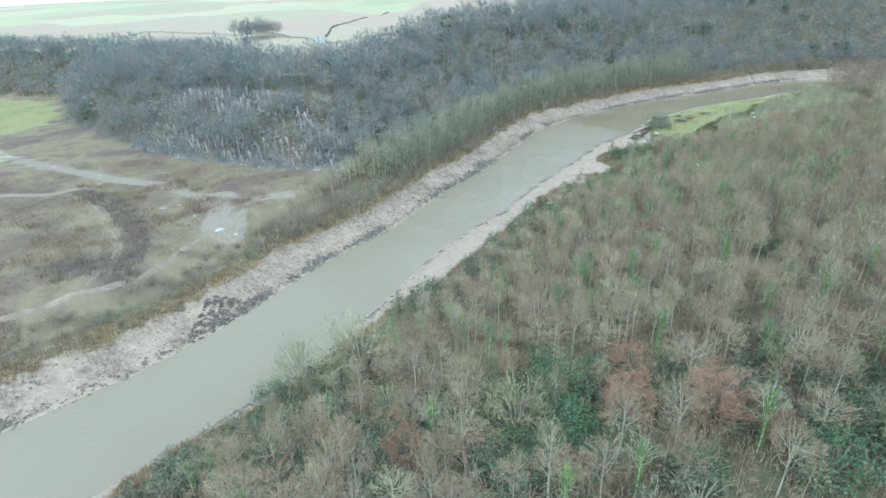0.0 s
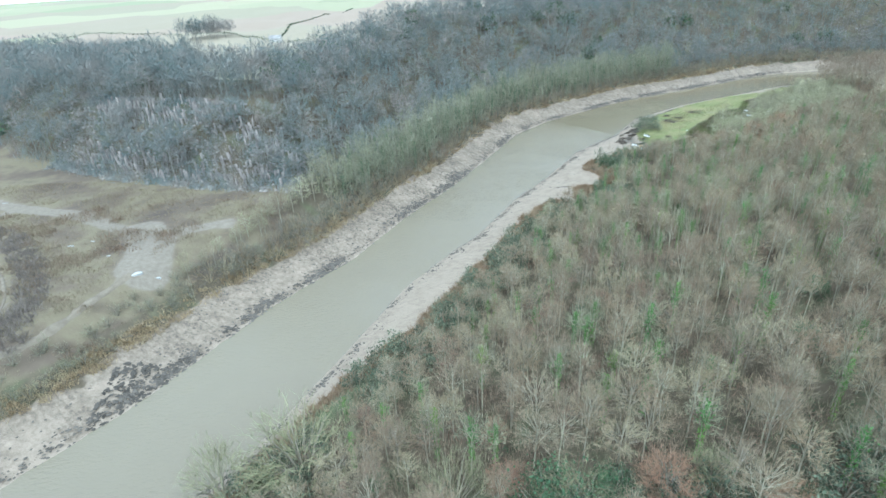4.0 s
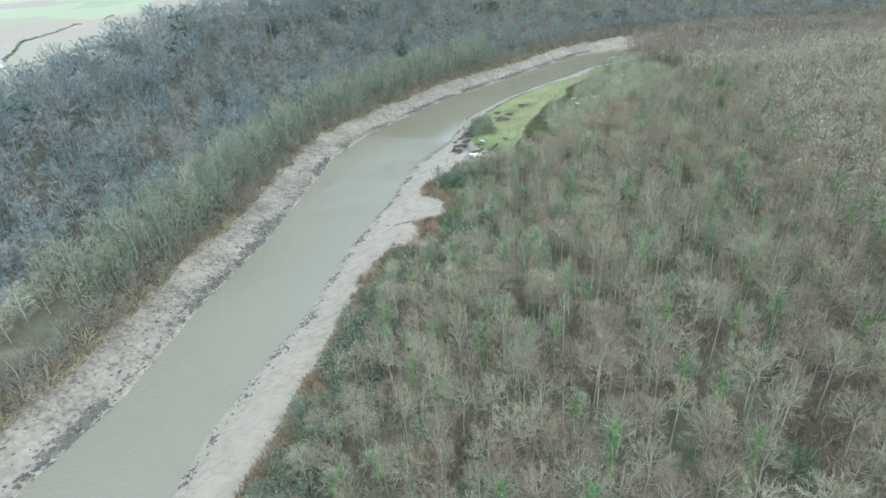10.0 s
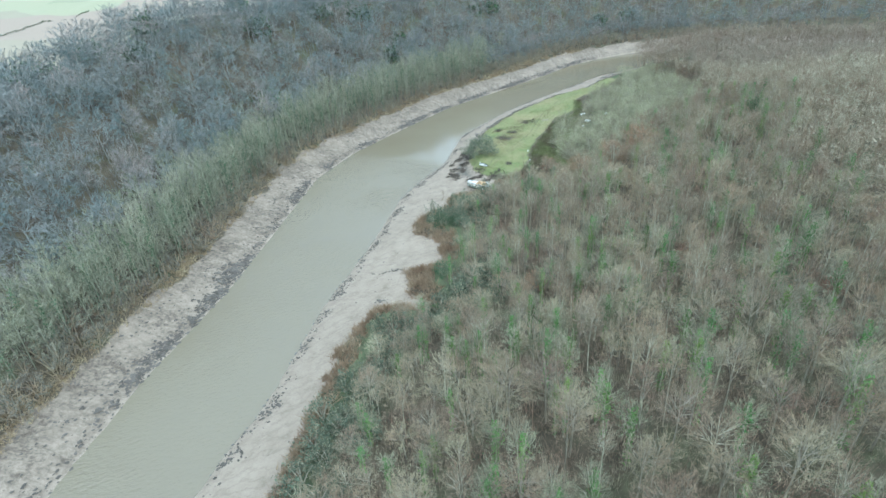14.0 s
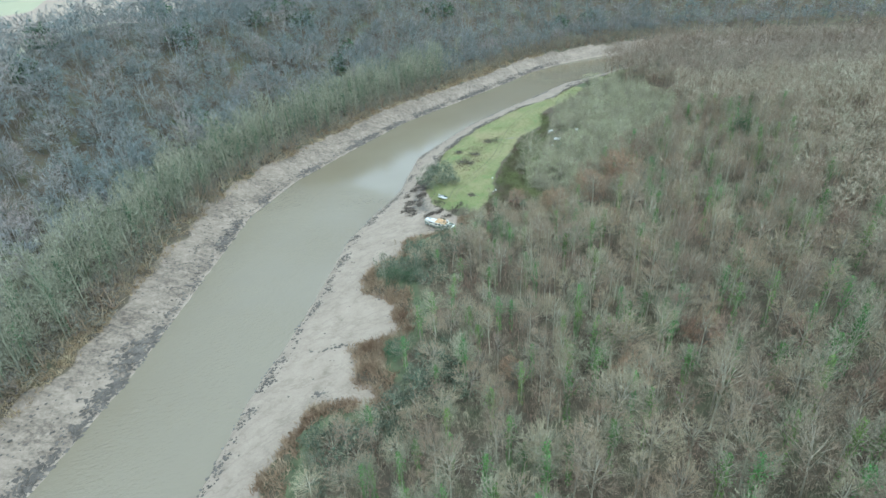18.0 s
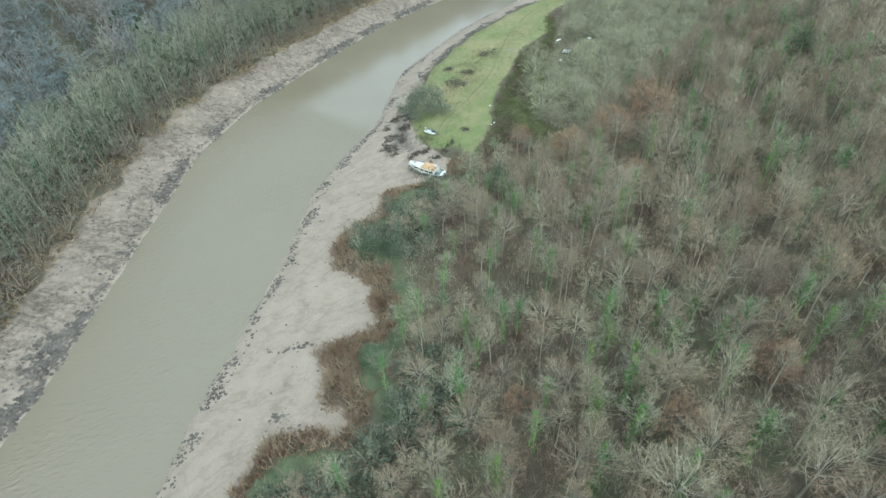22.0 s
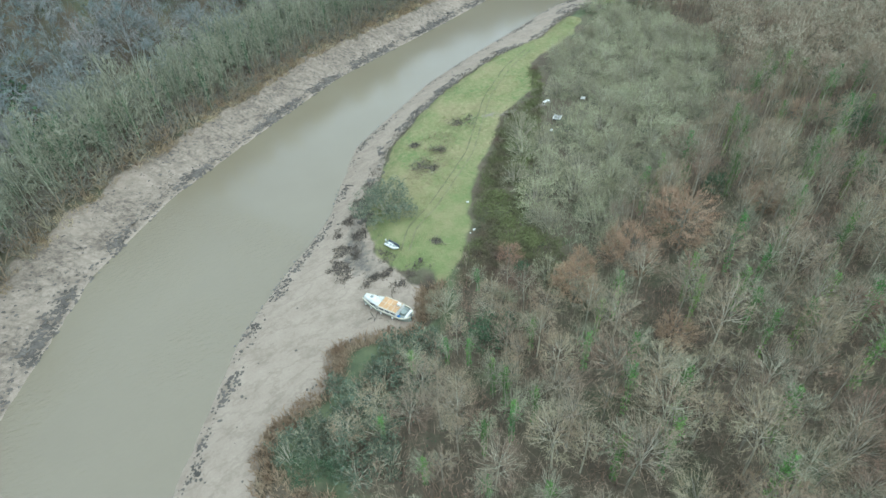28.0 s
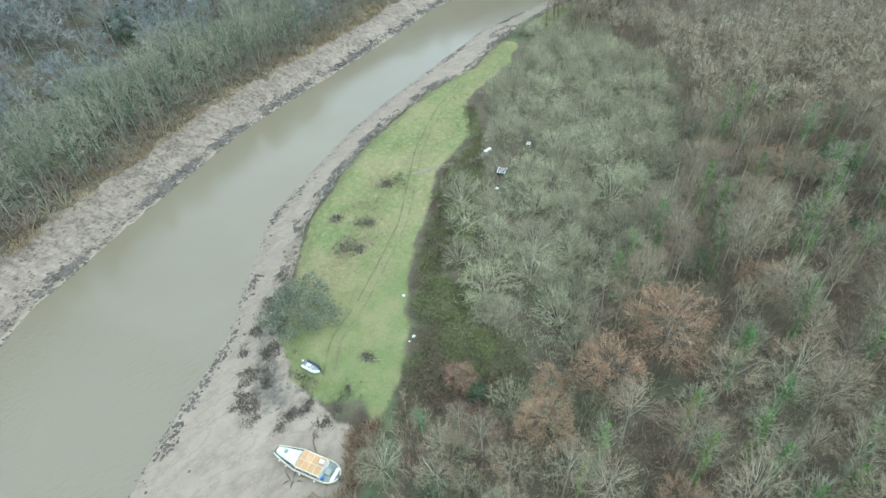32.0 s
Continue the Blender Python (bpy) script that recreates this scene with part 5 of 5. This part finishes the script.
def rock_slab(seed):
    """An upright weathered slab of limestone."""
    bm = bmesh.new()
    bmesh.ops.create_cube(bm, size=1)
    bmesh.ops.subdivide_edges(bm, edges=bm.edges, cuts=1)
    g = random.Random(seed)
    for v in bm.verts:
        k = 1 - 0.25 * max(0, v.co.z)
        v.co = Vector((v.co.x * k + g.uniform(-0.13, 0.13), v.co.y * k + g.uniform(-0.13, 0.13), v.co.z + g.uniform(-0.12, 0.12)))
    me = bpy.data.meshes.new("rock")
    bm.to_mesh(me)
    bm.free()
    me.materials.append(ROCKFACE)
    return me


SLABS = [rock_slab(i) for i in range(6)]
face = tagged(new("quarry_face"), "pale weathered limestone quarry face among leafless trees", "rock face", kind="structure")
g = np.random.default_rng(90)
count = 0
for x in np.linspace(-126, -48, 240):
    for band, chance in ((5, 0.5), (8, 0.6), (17, 0.65), (20, 0.6)):
        if g.uniform() > chance * (0.55 + 0.45 * math.sin(x * 0.37) * math.sin(x * 1.3 + band)) or count > 299:
            continue
        t = np.interp(x, [-152, -117, -88, -57, -38], [242, 221, 207, 197, 192])
        xx, yy = x + g.normal(0, 1.6) + 0.3 * band, t + band + g.normal(0, 1.5)
        o = part("rock", SLABS[int(g.integers(0, 6))], None, face)
        o.matrix_world = pose(xx, yy, height(xx, yy) + 0.8, g.uniform(0, 9), g.uniform(-5, 5), g.uniform(-45, 0)) @ Matrix.Diagonal((g.uniform(0.25, 0.8), g.uniform(0.4, 0.8), g.uniform(1.8, 5.0), 1))
        count += 1

p, r = many(-140, -40, 185, 262, 16000, 91, lambda x, y, dl, dr, dv, dt: ((dt > -1) & (dt < 27)) * 0.3)
tufts("quarry_brushwood", p, 12, 2.4, 0.9, TWIG_HILL_HAZE, "brown brushwood growing over the broken quarry slope", "scrub", 92)
p = p[np.random.default_rng(93).uniform(size=len(p)) < 0.5]
stones("quarry_scree", p, np.random.default_rng(94).uniform(0.2, 0.75, len(p)), ROCKFACE, "pale broken limestone scattered down the quarry slope", "rocks", 95, 1.0)

# ---- far fields ----


def hedge(points, high, label):
    pts = np.concatenate([np.linspace(a, b, int(np.hypot(b[0] - a[0], b[1] - a[1]) / 1.2) + 2) for a, b in zip(points[:-1], points[1:])])
    g = np.random.default_rng(len(pts))
    c = np.repeat(pts, 6, 0) + g.normal(0, 0.5, (len(pts) * 6, 2))
    z = site(c[:, 0], c[:, 1])[0] + g.uniform(0, high, len(c))
    return tagged(new("hedge", mesh_data("hedge", *leaves(g, np.column_stack([c, z]), 0.42), THORN_LEAF)), label, "hedge", "field hedges")


hedge([(-150, 470), (-86, 405), (-40, 440), (60, 470)], 1.3, "dark clipped hedge between pale winter fields")
hedge([(-86, 405), (-95, 520), (-60, 640)], 1.2, "thin hedge running off between hazy fields")
hedge([(-300, 520), (-150, 470)], 1.3, "dark hedge beyond the wooded hill")
cp = scatter(-150, -122, 424, 442, 4.5, 12, lambda x, y, dl, dr, dv, dt: x < 900)
grove("copse", FAR_TREE, keys, cp, (HILL_BARK, TWIG_HILL_HAZE), "small dark copse standing alone in the fields", 26, 0.8, 1.0)

BARN_WALL = plain("whitewash", (0.75, 0.74, 0.7), 0.8, 0.1, 0.5)
BARN_ROOF = plain("barn_roof", (0.3, 0.29, 0.28), 0.7, 0.2, 0.5)


def prism(w, d, h, roof):
    v = [(-w, -d, 0), (w, -d, 0), (w, d, 0), (-w, d, 0), (-w, -d, h), (w, -d, h), (w, d, h), (-w, d, h), (-w, 0, h + roof), (w, 0, h + roof)]
    return np.array(v, float), np.array([(0, 1, 5), (0, 5, 4), (1, 2, 6), (1, 6, 5), (2, 3, 7), (2, 7, 6), (3, 0, 4), (3, 4, 7), (5, 6, 9), (7, 4, 8)])


barn = tagged(new("barn"), "small white-walled barn among the far fields", "barn")
barn.location = (-86, 402, height(-86, 402) - 0.1)
part("wall", prism(3.5, 2.2, 2.6, 1.4), BARN_WALL, barn)
part("roof", (np.array([(-3.8, -2.6, 2.4), (3.8, -2.6, 2.4), (3.8, 0, 4.1), (-3.8, 0, 4.1), (-3.8, 2.6, 2.4), (3.8, 2.6, 2.4), (-3.8, -2.6, 2.5), (3.8, -2.6, 2.5), (3.8, 0, 4.25), (-3.8, 0, 4.25), (-3.8, 2.6, 2.5), (3.8, 2.6, 2.5)]),
              np.array([(0, 1, 2), (0, 2, 3), (3, 2, 5), (3, 5, 4), (6, 7, 8), (6, 8, 9), (9, 8, 11), (9, 11, 10), (0, 6, 1), (1, 6, 7), (4, 5, 10), (5, 11, 10)])), BARN_ROOF, barn)


# ---- boats and small things by the meadow ----
WHITE = plain("white_gelcoat", (0.72, 0.72, 0.68), 0.4, 0.1, 0.8, 3.0, 0.5)
HULL = plain("grey_green_hull", (0.26, 0.31, 0.27), 0.5, 0.25, 0.6, 3.0, 0.4)
CREAM = plain("cream_paint", (0.62, 0.58, 0.44), 0.5, 0.12, 0.8, 4.0, 0.4)
PLY = plain("orange_plywood", (0.52, 0.33, 0.17), 0.7, 0.15, 0.8, 5.0)
NAVY = plain("navy_rubber", (0.05, 0.06, 0.09), 0.6, 0.2, 1.0)
BLUE = plain("blue_tarpaulin", (0.05, 0.16, 0.42), 0.5, 0.2, 2.0)
BLACK = plain("black_plastic", (0.03, 0.03, 0.032), 0.45, 0.2, 2.0)
DECK = plain("worn_grey_deck", (0.27, 0.3, 0.27), 0.7, 0.2, 1.5)
ROPE = plain("muddy_rope", (0.16, 0.13, 0.1), 0.9, 0.2, 3.0)


def loft(sections, close=True):
    """A skin over rows of points with the same count."""
    s = np.asarray(sections, float)
    r, c = s.shape[:2]
    f = []
    for i in range(r - 1):
        for j in range(c if close else c - 1):
            a, b = i * c + j, i * c + (j + 1) % c
            f += [(a, b, b + c), (a, b + c, a + c)]
    return s.reshape(-1, 3), np.array(f)


def box(w, d, h, at=(0, 0, 0), bevel=0.02, turn=0.0, taper=1.0):
    bm = bmesh.new()
    bmesh.ops.create_cube(bm, size=1)
    for v in bm.verts:
        k = taper if v.co.z > 0 else 1
        v.co = Vector((v.co.x * w * k, v.co.y * d * k, (v.co.z + 0.5) * h))
    if bevel:
        bmesh.ops.bevel(bm, geom=bm.edges[:], offset=bevel, segments=2, affect="EDGES")
    bm.transform(pose(*at, 0, 0, turn))
    return bm


def beam(x, half):
    """Half width of the big boat at x metres from the middle: fine bow, round stern."""
    t = (x + 4.8) / 9.6
    return half * (0.36 + 0.64 * max(0, min(1, t / 0.36)) ** 0.8 if t < 0.36 else 1.0) * (1 if t < 0.78 else max(0.02, 1 - ((t - 0.78) / 0.22) ** 2.3) ** 0.5)


boat = tagged(new("motor_cruiser"), "old white and grey-green motor boat aground on the mud", "boat")
xs = np.concatenate([np.linspace(-4.8, 3.2, 15), np.linspace(3.5, 4.78, 8)])
ring = []
for x in xs:
    w = beam(x, 1.36) + 0.06
    sheer = 1.25 + 0.3 * max(0, -x / 4.8) ** 2
    ring.append([(x, -w, sheer), (x, -w * 0.94, 0.75), (x, -w * 0.7, 0.2), (x, 0, -0.1), (x, w * 0.7, 0.2), (x, w * 0.94, 0.75), (x, w, sheer)])
ring.insert(0, [(-5.0, q[1] * 0.12, 0.35 + 0.75 * q[2]) for q in ring[0]])
part("hull", loft(ring, False), HULL, boat, "grey-green weathered hull")
part("deck", loft([[(x, -beam(x, 1.33), 1.02 + 0.3 * max(0, -x / 4.8) ** 2), (x, beam(x, 1.33), 1.02 + 0.3 * max(0, -x / 4.8) ** 2)] for x in xs], False), DECK, boat, "worn pale grey deck")
for side in (-1, 1):
    part("gunwale", tube([(x, side * (beam(x, 1.36) + 0.05), 1.28 + 0.3 * max(0, -x / 4.8) ** 2) for x in xs], np.full(len(xs), 0.09), 6), CREAM, boat, "cream-painted rail")
cabin = []
for x in np.linspace(-4.5, -1.2, 8):
    w = beam(x, 1.3) * 0.8
    cabin.append([(x, -w, 1.1), (x, -w * 0.96, 1.75), (x, -w * 0.6, 1.98), (x, w * 0.6, 1.98), (x, w * 0.96, 1.75), (x, w, 1.1)])
v, f = loft(cabin, False)
f = np.concatenate([f, [(0, 5, 1), (1, 5, 4), (1, 4, 2), (2, 4, 3)], np.array([(42, 43, 47), (43, 46, 47), (43, 44, 46), (44, 45, 46)])])
fore = part("foredeck_cabin", (v, f), WHITE, boat, "white rounded fore cabin")
part("hatch", box(0.5, 0.5, 0.08, (-3.2, 0.1, 1.97)), DECK, fore, "small grey deck hatch")
part("window", box(0.9, 0.03, 0.28, (-2.4, -0.965, 1.38), 0.01), BLACK, fore, "dark side window")
part("window", box(0.9, 0.03, 0.28, (-2.4, 0.965, 1.38), 0.01), BLACK, fore, "dark side window")
cover = part("hatch_cover_frame", box(3.7, 2.46, 0.1, (0.75, 0, 1.86)), CREAM, boat, "cream frame round the plywood cover")
for i in range(4):
    for j in range(2):
        part("panel", box(0.82, 1.06, 0.05, (-0.62 + i * 0.91, -0.57 + j * 1.14, 1.955), 0.01), PLY, cover)
for side in (-1, 1):
    part("coaming", box(3.7, 0.06, 0.85, (0.75, side * 1.2, 1.03), 0.015), WHITE, boat, "white cabin side")
    for i in range(3):
        part("window", box(0.8, 0.03, 0.34, (-0.4 + i * 1.15, side * 1.235, 1.38), 0.01), BLACK, boat, "dark side window")
part("bulkhead", box(0.06, 2.34, 0.85, (2.58, 0, 1.03), 0.015), WHITE, boat)
part("helm_seat", box(0.6, 0.5, 0.5, (2.2, 0.5, 1.95), 0.04), WHITE, boat, "white box on the cover")
part("engine_box", box(0.9, 0.8, 0.45, (3.2, 0, 1.03), 0.04), DECK, boat)
part("bench", box(0.4, 1.9, 0.35, (4.15, 0, 1.03), 0.04), WHITE, boat, "white stern bench")
part("tarpaulin", box(0.6, 0.45, 0.28, (2.85, -0.95, 1.03), 0.08, 20, 0.7), BLUE, boat, "crumpled blue tarpaulin")
part("rudder_post", tube([(4.6, 0, 0.1), (4.72, 0, 1.5)], [0.06, 0.05], 6), BLACK, boat)
for x in (-4.0, -2.7, -0.4, 1.9):
    part("fender", tube([(x, -beam(x, 1.36) - 0.16, 0.55), (x, -beam(x, 1.36) - 0.17, 0.7), (x, -beam(x, 1.36) - 0.17, 0.95), (x, -beam(x, 1.36) - 0.14, 1.1)], [0.04, 0.12, 0.12, 0.04], 8), WHITE, boat, "white fender")
part("mast", tube([(-1.3, 0, 1.9), (-1.3, 0, 3.1)], [0.04, 0.025], 6), CREAM, boat)
bx, by = 89.6, 240.3
boat.matrix_world = pose(bx, by, height(bx, by) - 0.05, 3, -2, math.degrees(math.atan2(235.8 - 244.6, 92.0 - 87.3)))

rope = tube([(bx + 1.6 + 0.9 * t, by + 1.2 + 3.2 * t + 0.4 * math.sin(5 * t), height(bx + 1.6 + 0.9 * t, by + 1.2 + 3.2 * t) + 0.06) for t in np.linspace(0, 1, 10)], np.full(10, 0.09), 5)
tagged(new("mooring_chain", mesh_data("mooring_chain", *rope, ROPE)), "muddy mooring chain lying on the mud beside the boat", "chain")
g = np.random.default_rng(99)
for i in range(5):
    x, y = bx + g.uniform(-4, -1.5), by + g.uniform(-3, 2)
    a = g.uniform(0, 3.1)
    lg = g.uniform(0.8, 2.0)
    path = [(x + math.cos(a) * lg * t, y + math.sin(a) * lg * t + 0.15 * math.sin(4 * t), height(x + math.cos(a) * lg * t, y + math.sin(a) * lg * t) + 0.05) for t in np.linspace(0, 1, 5)]
    tagged(new("driftwood", mesh_data("driftwood", *tube(path, [0.03, 0.08, 0.09, 0.07, 0.02], 5), STONE)), "dark length of driftwood half sunk in mud", "driftwood", "driftwood round the boat")

dinghy = tagged(new("inflatable_dinghy"), "small white and navy inflatable dinghy pulled up on the grass", "dinghy")
for side in (-1, 1):
    part("tube", tube([(-1.75, side * 0.62, 0.42), (-1.6, side * 0.64, 0.42), (0.4, side * 0.64, 0.42), (1.1, side * 0.5, 0.48), (1.6, side * 0.22, 0.56), (1.75, 0.0, 0.58)], [0.08, 0.22, 0.22, 0.21, 0.2, 0.2], 10), NAVY if side > 0 else WHITE, dinghy, "inflated side tube")
part("floor", box(3.0, 1.0, 0.08, (-0.1, 0, 0.24)), DECK, dinghy, "grey floor boards")
part("keel", loft([[(x, -0.5 * k, 0.28), (x, 0, 0.02 + 0.2 * (1 - k)), (x, 0.5 * k, 0.28)] for x, k in ((-1.6, 1), (0.3, 1), (1.1, 0.7), (1.6, 0.1))], False), WHITE, dinghy)
con = part("console", box(0.5, 0.55, 0.6, (-0.1, 0, 0.3), 0.05, 0, 0.8), WHITE, dinghy, "white steering console")
part("screen", box(0.04, 0.45, 0.2, (0.1, 0, 0.88), 0.01), BLACK, con)
part("seat", box(0.4, 0.6, 0.35, (-0.85, 0, 0.3), 0.05), WHITE, dinghy, "white seat")
motor = part("outboard_motor", box(0.35, 0.3, 0.4, (-1.9, 0, 0.7), 0.07, 0, 0.8), WHITE, dinghy, "white outboard motor")
part("leg", tube([(-1.95, 0, 0.75), (-2.0, 0, 0.1)], [0.07, 0.05], 6), BLACK, motor)
part("transom", box(0.06, 1.0, 0.4, (-1.6, 0, 0.28), 0.015), DECK, dinghy)
dinghy.matrix_world = pose(96.8, 252.8, height(96.8, 252.8) + 0.02, 0, 0, -70) @ Matrix.Diagonal((0.9, 0.9, 0.9, 1))


def white_bag(x, y, s):
    bm = bmesh.new()
    bmesh.ops.create_icosphere(bm, subdivisions=2, radius=s)
    q = random.Random(int(x * 7))
    for v in bm.verts:
        v.co = Vector((v.co.x * 1.2, v.co.y, v.co.z * 0.75 + s * 0.6)) * q.uniform(0.85, 1.12)
    me = bpy.data.meshes.new("white_bag")
    bm.to_mesh(me)
    bm.free()
    me.materials.append(WHITE)
    o = tagged(new("white_bag", me), "white plastic sack lying at the edge of the brambles", "sack", "white sacks by the meadow")
    o.location = (x, y, height(x, y) + 0.35)
    return o


for x, y, s in ((115, 255.6, 0.24), (111.4, 247.6, 0.26), (110.3, 247.2, 0.13), (146, 268, 0.36)):
    white_bag(x, y, s)


def small_table(x, y, w, d, h, top, label, turn):
    e = tagged(new("garden_table"), label, "table")
    part("tabletop", box(w, d, 0.07, (0, 0, h), 0.015), top, e)
    for sx in (-1, 1):
        for sy in (-1, 1):
            part("leg", box(0.07, 0.07, h, (sx * (w / 2 - 0.1), sy * (d / 2 - 0.1), 0), 0.01), top, e)
    e.matrix_world = pose(x, y, height(x, y) - 0.02, 0, 0, turn)


small_table(154, 280, 2.0, 0.75, 0.78, WHITE, "long white table at the end of the meadow path", 10)
small_table(162.5, 276, 1.3, 1.0, 0.8, WHITE, "small white table among the willows", 35)
rack = tagged(new("pallet_rack"), "black and white slatted trailer frame among willows", "trailer")
part("bed", box(2.2, 1.6, 0.15, (0, 0, 0.5), 0.02), BLACK, rack, "black trailer bed")
for i in range(5):
    part("slat", box(0.12, 1.7, 0.08, (-0.9 + i * 0.45, 0, 0.66), 0.01), WHITE, rack)
for side in (-1, 1):
    part("rail", box(2.3, 0.08, 0.35, (0, side * 0.82, 0.6), 0.01), WHITE, rack)
    part("wheel", tube([(0, side * 0.8 - 0.09, 0.32), (0, side * 0.8 - 0.08, 0.32), (0, side * 0.8 + 0.08, 0.32), (0, side * 0.8 + 0.09, 0.32)], [0.05, 0.32, 0.32, 0.05], 12), BLACK, rack)
rack.matrix_world = pose(151, 272, height(151, 272), 0, 0, 35)

# narrow dirt tracks across the quarry floor
EARTH = plain("pale_earth", (0.205, 0.175, 0.133), 0.95, 0.22, 0.4, 2.5)


def dirt_track(points, half, label):
    way = np.concatenate([np.linspace(a, b, 8, endpoint=False) for a, b in zip(points[:-1], points[1:])] + [[points[-1]]]).astype(float)
    for k in range(6):
        way[1:-1] = (way[:-2] + way[1:-1] + way[2:]) / 3
    d = unit(np.gradient(way, axis=0))
    rows = []
    for i, (q, e) in enumerate(zip(way, d)):
        w = half * (1 + 0.2 * math.sin(i * 0.7) + 0.12 * math.sin(i * 1.9))
        rows.append([(q[0] - e[1] * w * s, q[1] + e[0] * w * s, height(q[0] - e[1] * w * s, q[1] + e[0] * w * s) + lift) for s, lift in ((-1.3, -0.25), (-1, 0.1), (0, 0.14), (1, 0.1), (1.3, -0.25))])
    tagged(new("dirt_track", mesh_data("dirt_track", *loft(rows, False), EARTH, True)), label, "track", "tracks on the quarry floor", "structure")


dirt_track([(-124, 85), (-103.5, 102), (-97, 107.4), (-90, 113.7), (-81.3, 121.7), (-78, 127.4), (-75, 136), (-70.5, 145.7)], 0.65, "pale trodden earth track along the river terrace")
dirt_track([(-123, 172), (-115, 163), (-103, 149), (-93, 135), (-90, 122), (-91, 115)], 0.32, "faint earth path curving beside the scrubby ditch")

# wheel ruts across the meadow
RUT = plain("rut_soil", (0.185, 0.18, 0.095), 0.95, 0.25, 0.5, 2.0)
way = np.array([(98, 250), (102, 255), (109, 259), (117, 265), (126, 272), (135, 282), (144, 292), (159, 304), (172, 311)], float)
t = np.linspace(0, len(way) - 1, 110)
cx, cy = np.interp(t, np.arange(len(way)), way[:, 0]), np.interp(t, np.arange(len(way)), way[:, 1])
for k in range(3):
    cx[1:-1], cy[1:-1] = (cx[:-2] + cx[1:-1] + cx[2:]) / 3, (cy[:-2] + cy[1:-1] + cy[2:]) / 3
nx, ny = -np.gradient(cy), np.gradient(cx)
ln = np.hypot(nx, ny)
nx, ny = nx / ln, ny / ln
for off in (-0.8, 0.8):
    rows = []
    for i in range(110):
        half = 0.16 + 0.05 * math.sin(i * 0.9) + 0.03 * math.sin(i * 2.3)
        e = [(cx[i] + nx[i] * (off + s * half), cy[i] + ny[i] * (off + s * half)) for s in (-1, 1)]
        rows.append([(*q, height(*q) + 0.06) for q in e])
    tagged(new("wheel_rut", mesh_data("wheel_rut", *loft(rows, False), RUT)), "muddy wheel rut across the meadow grass", "rut", "wheel ruts", "structure")
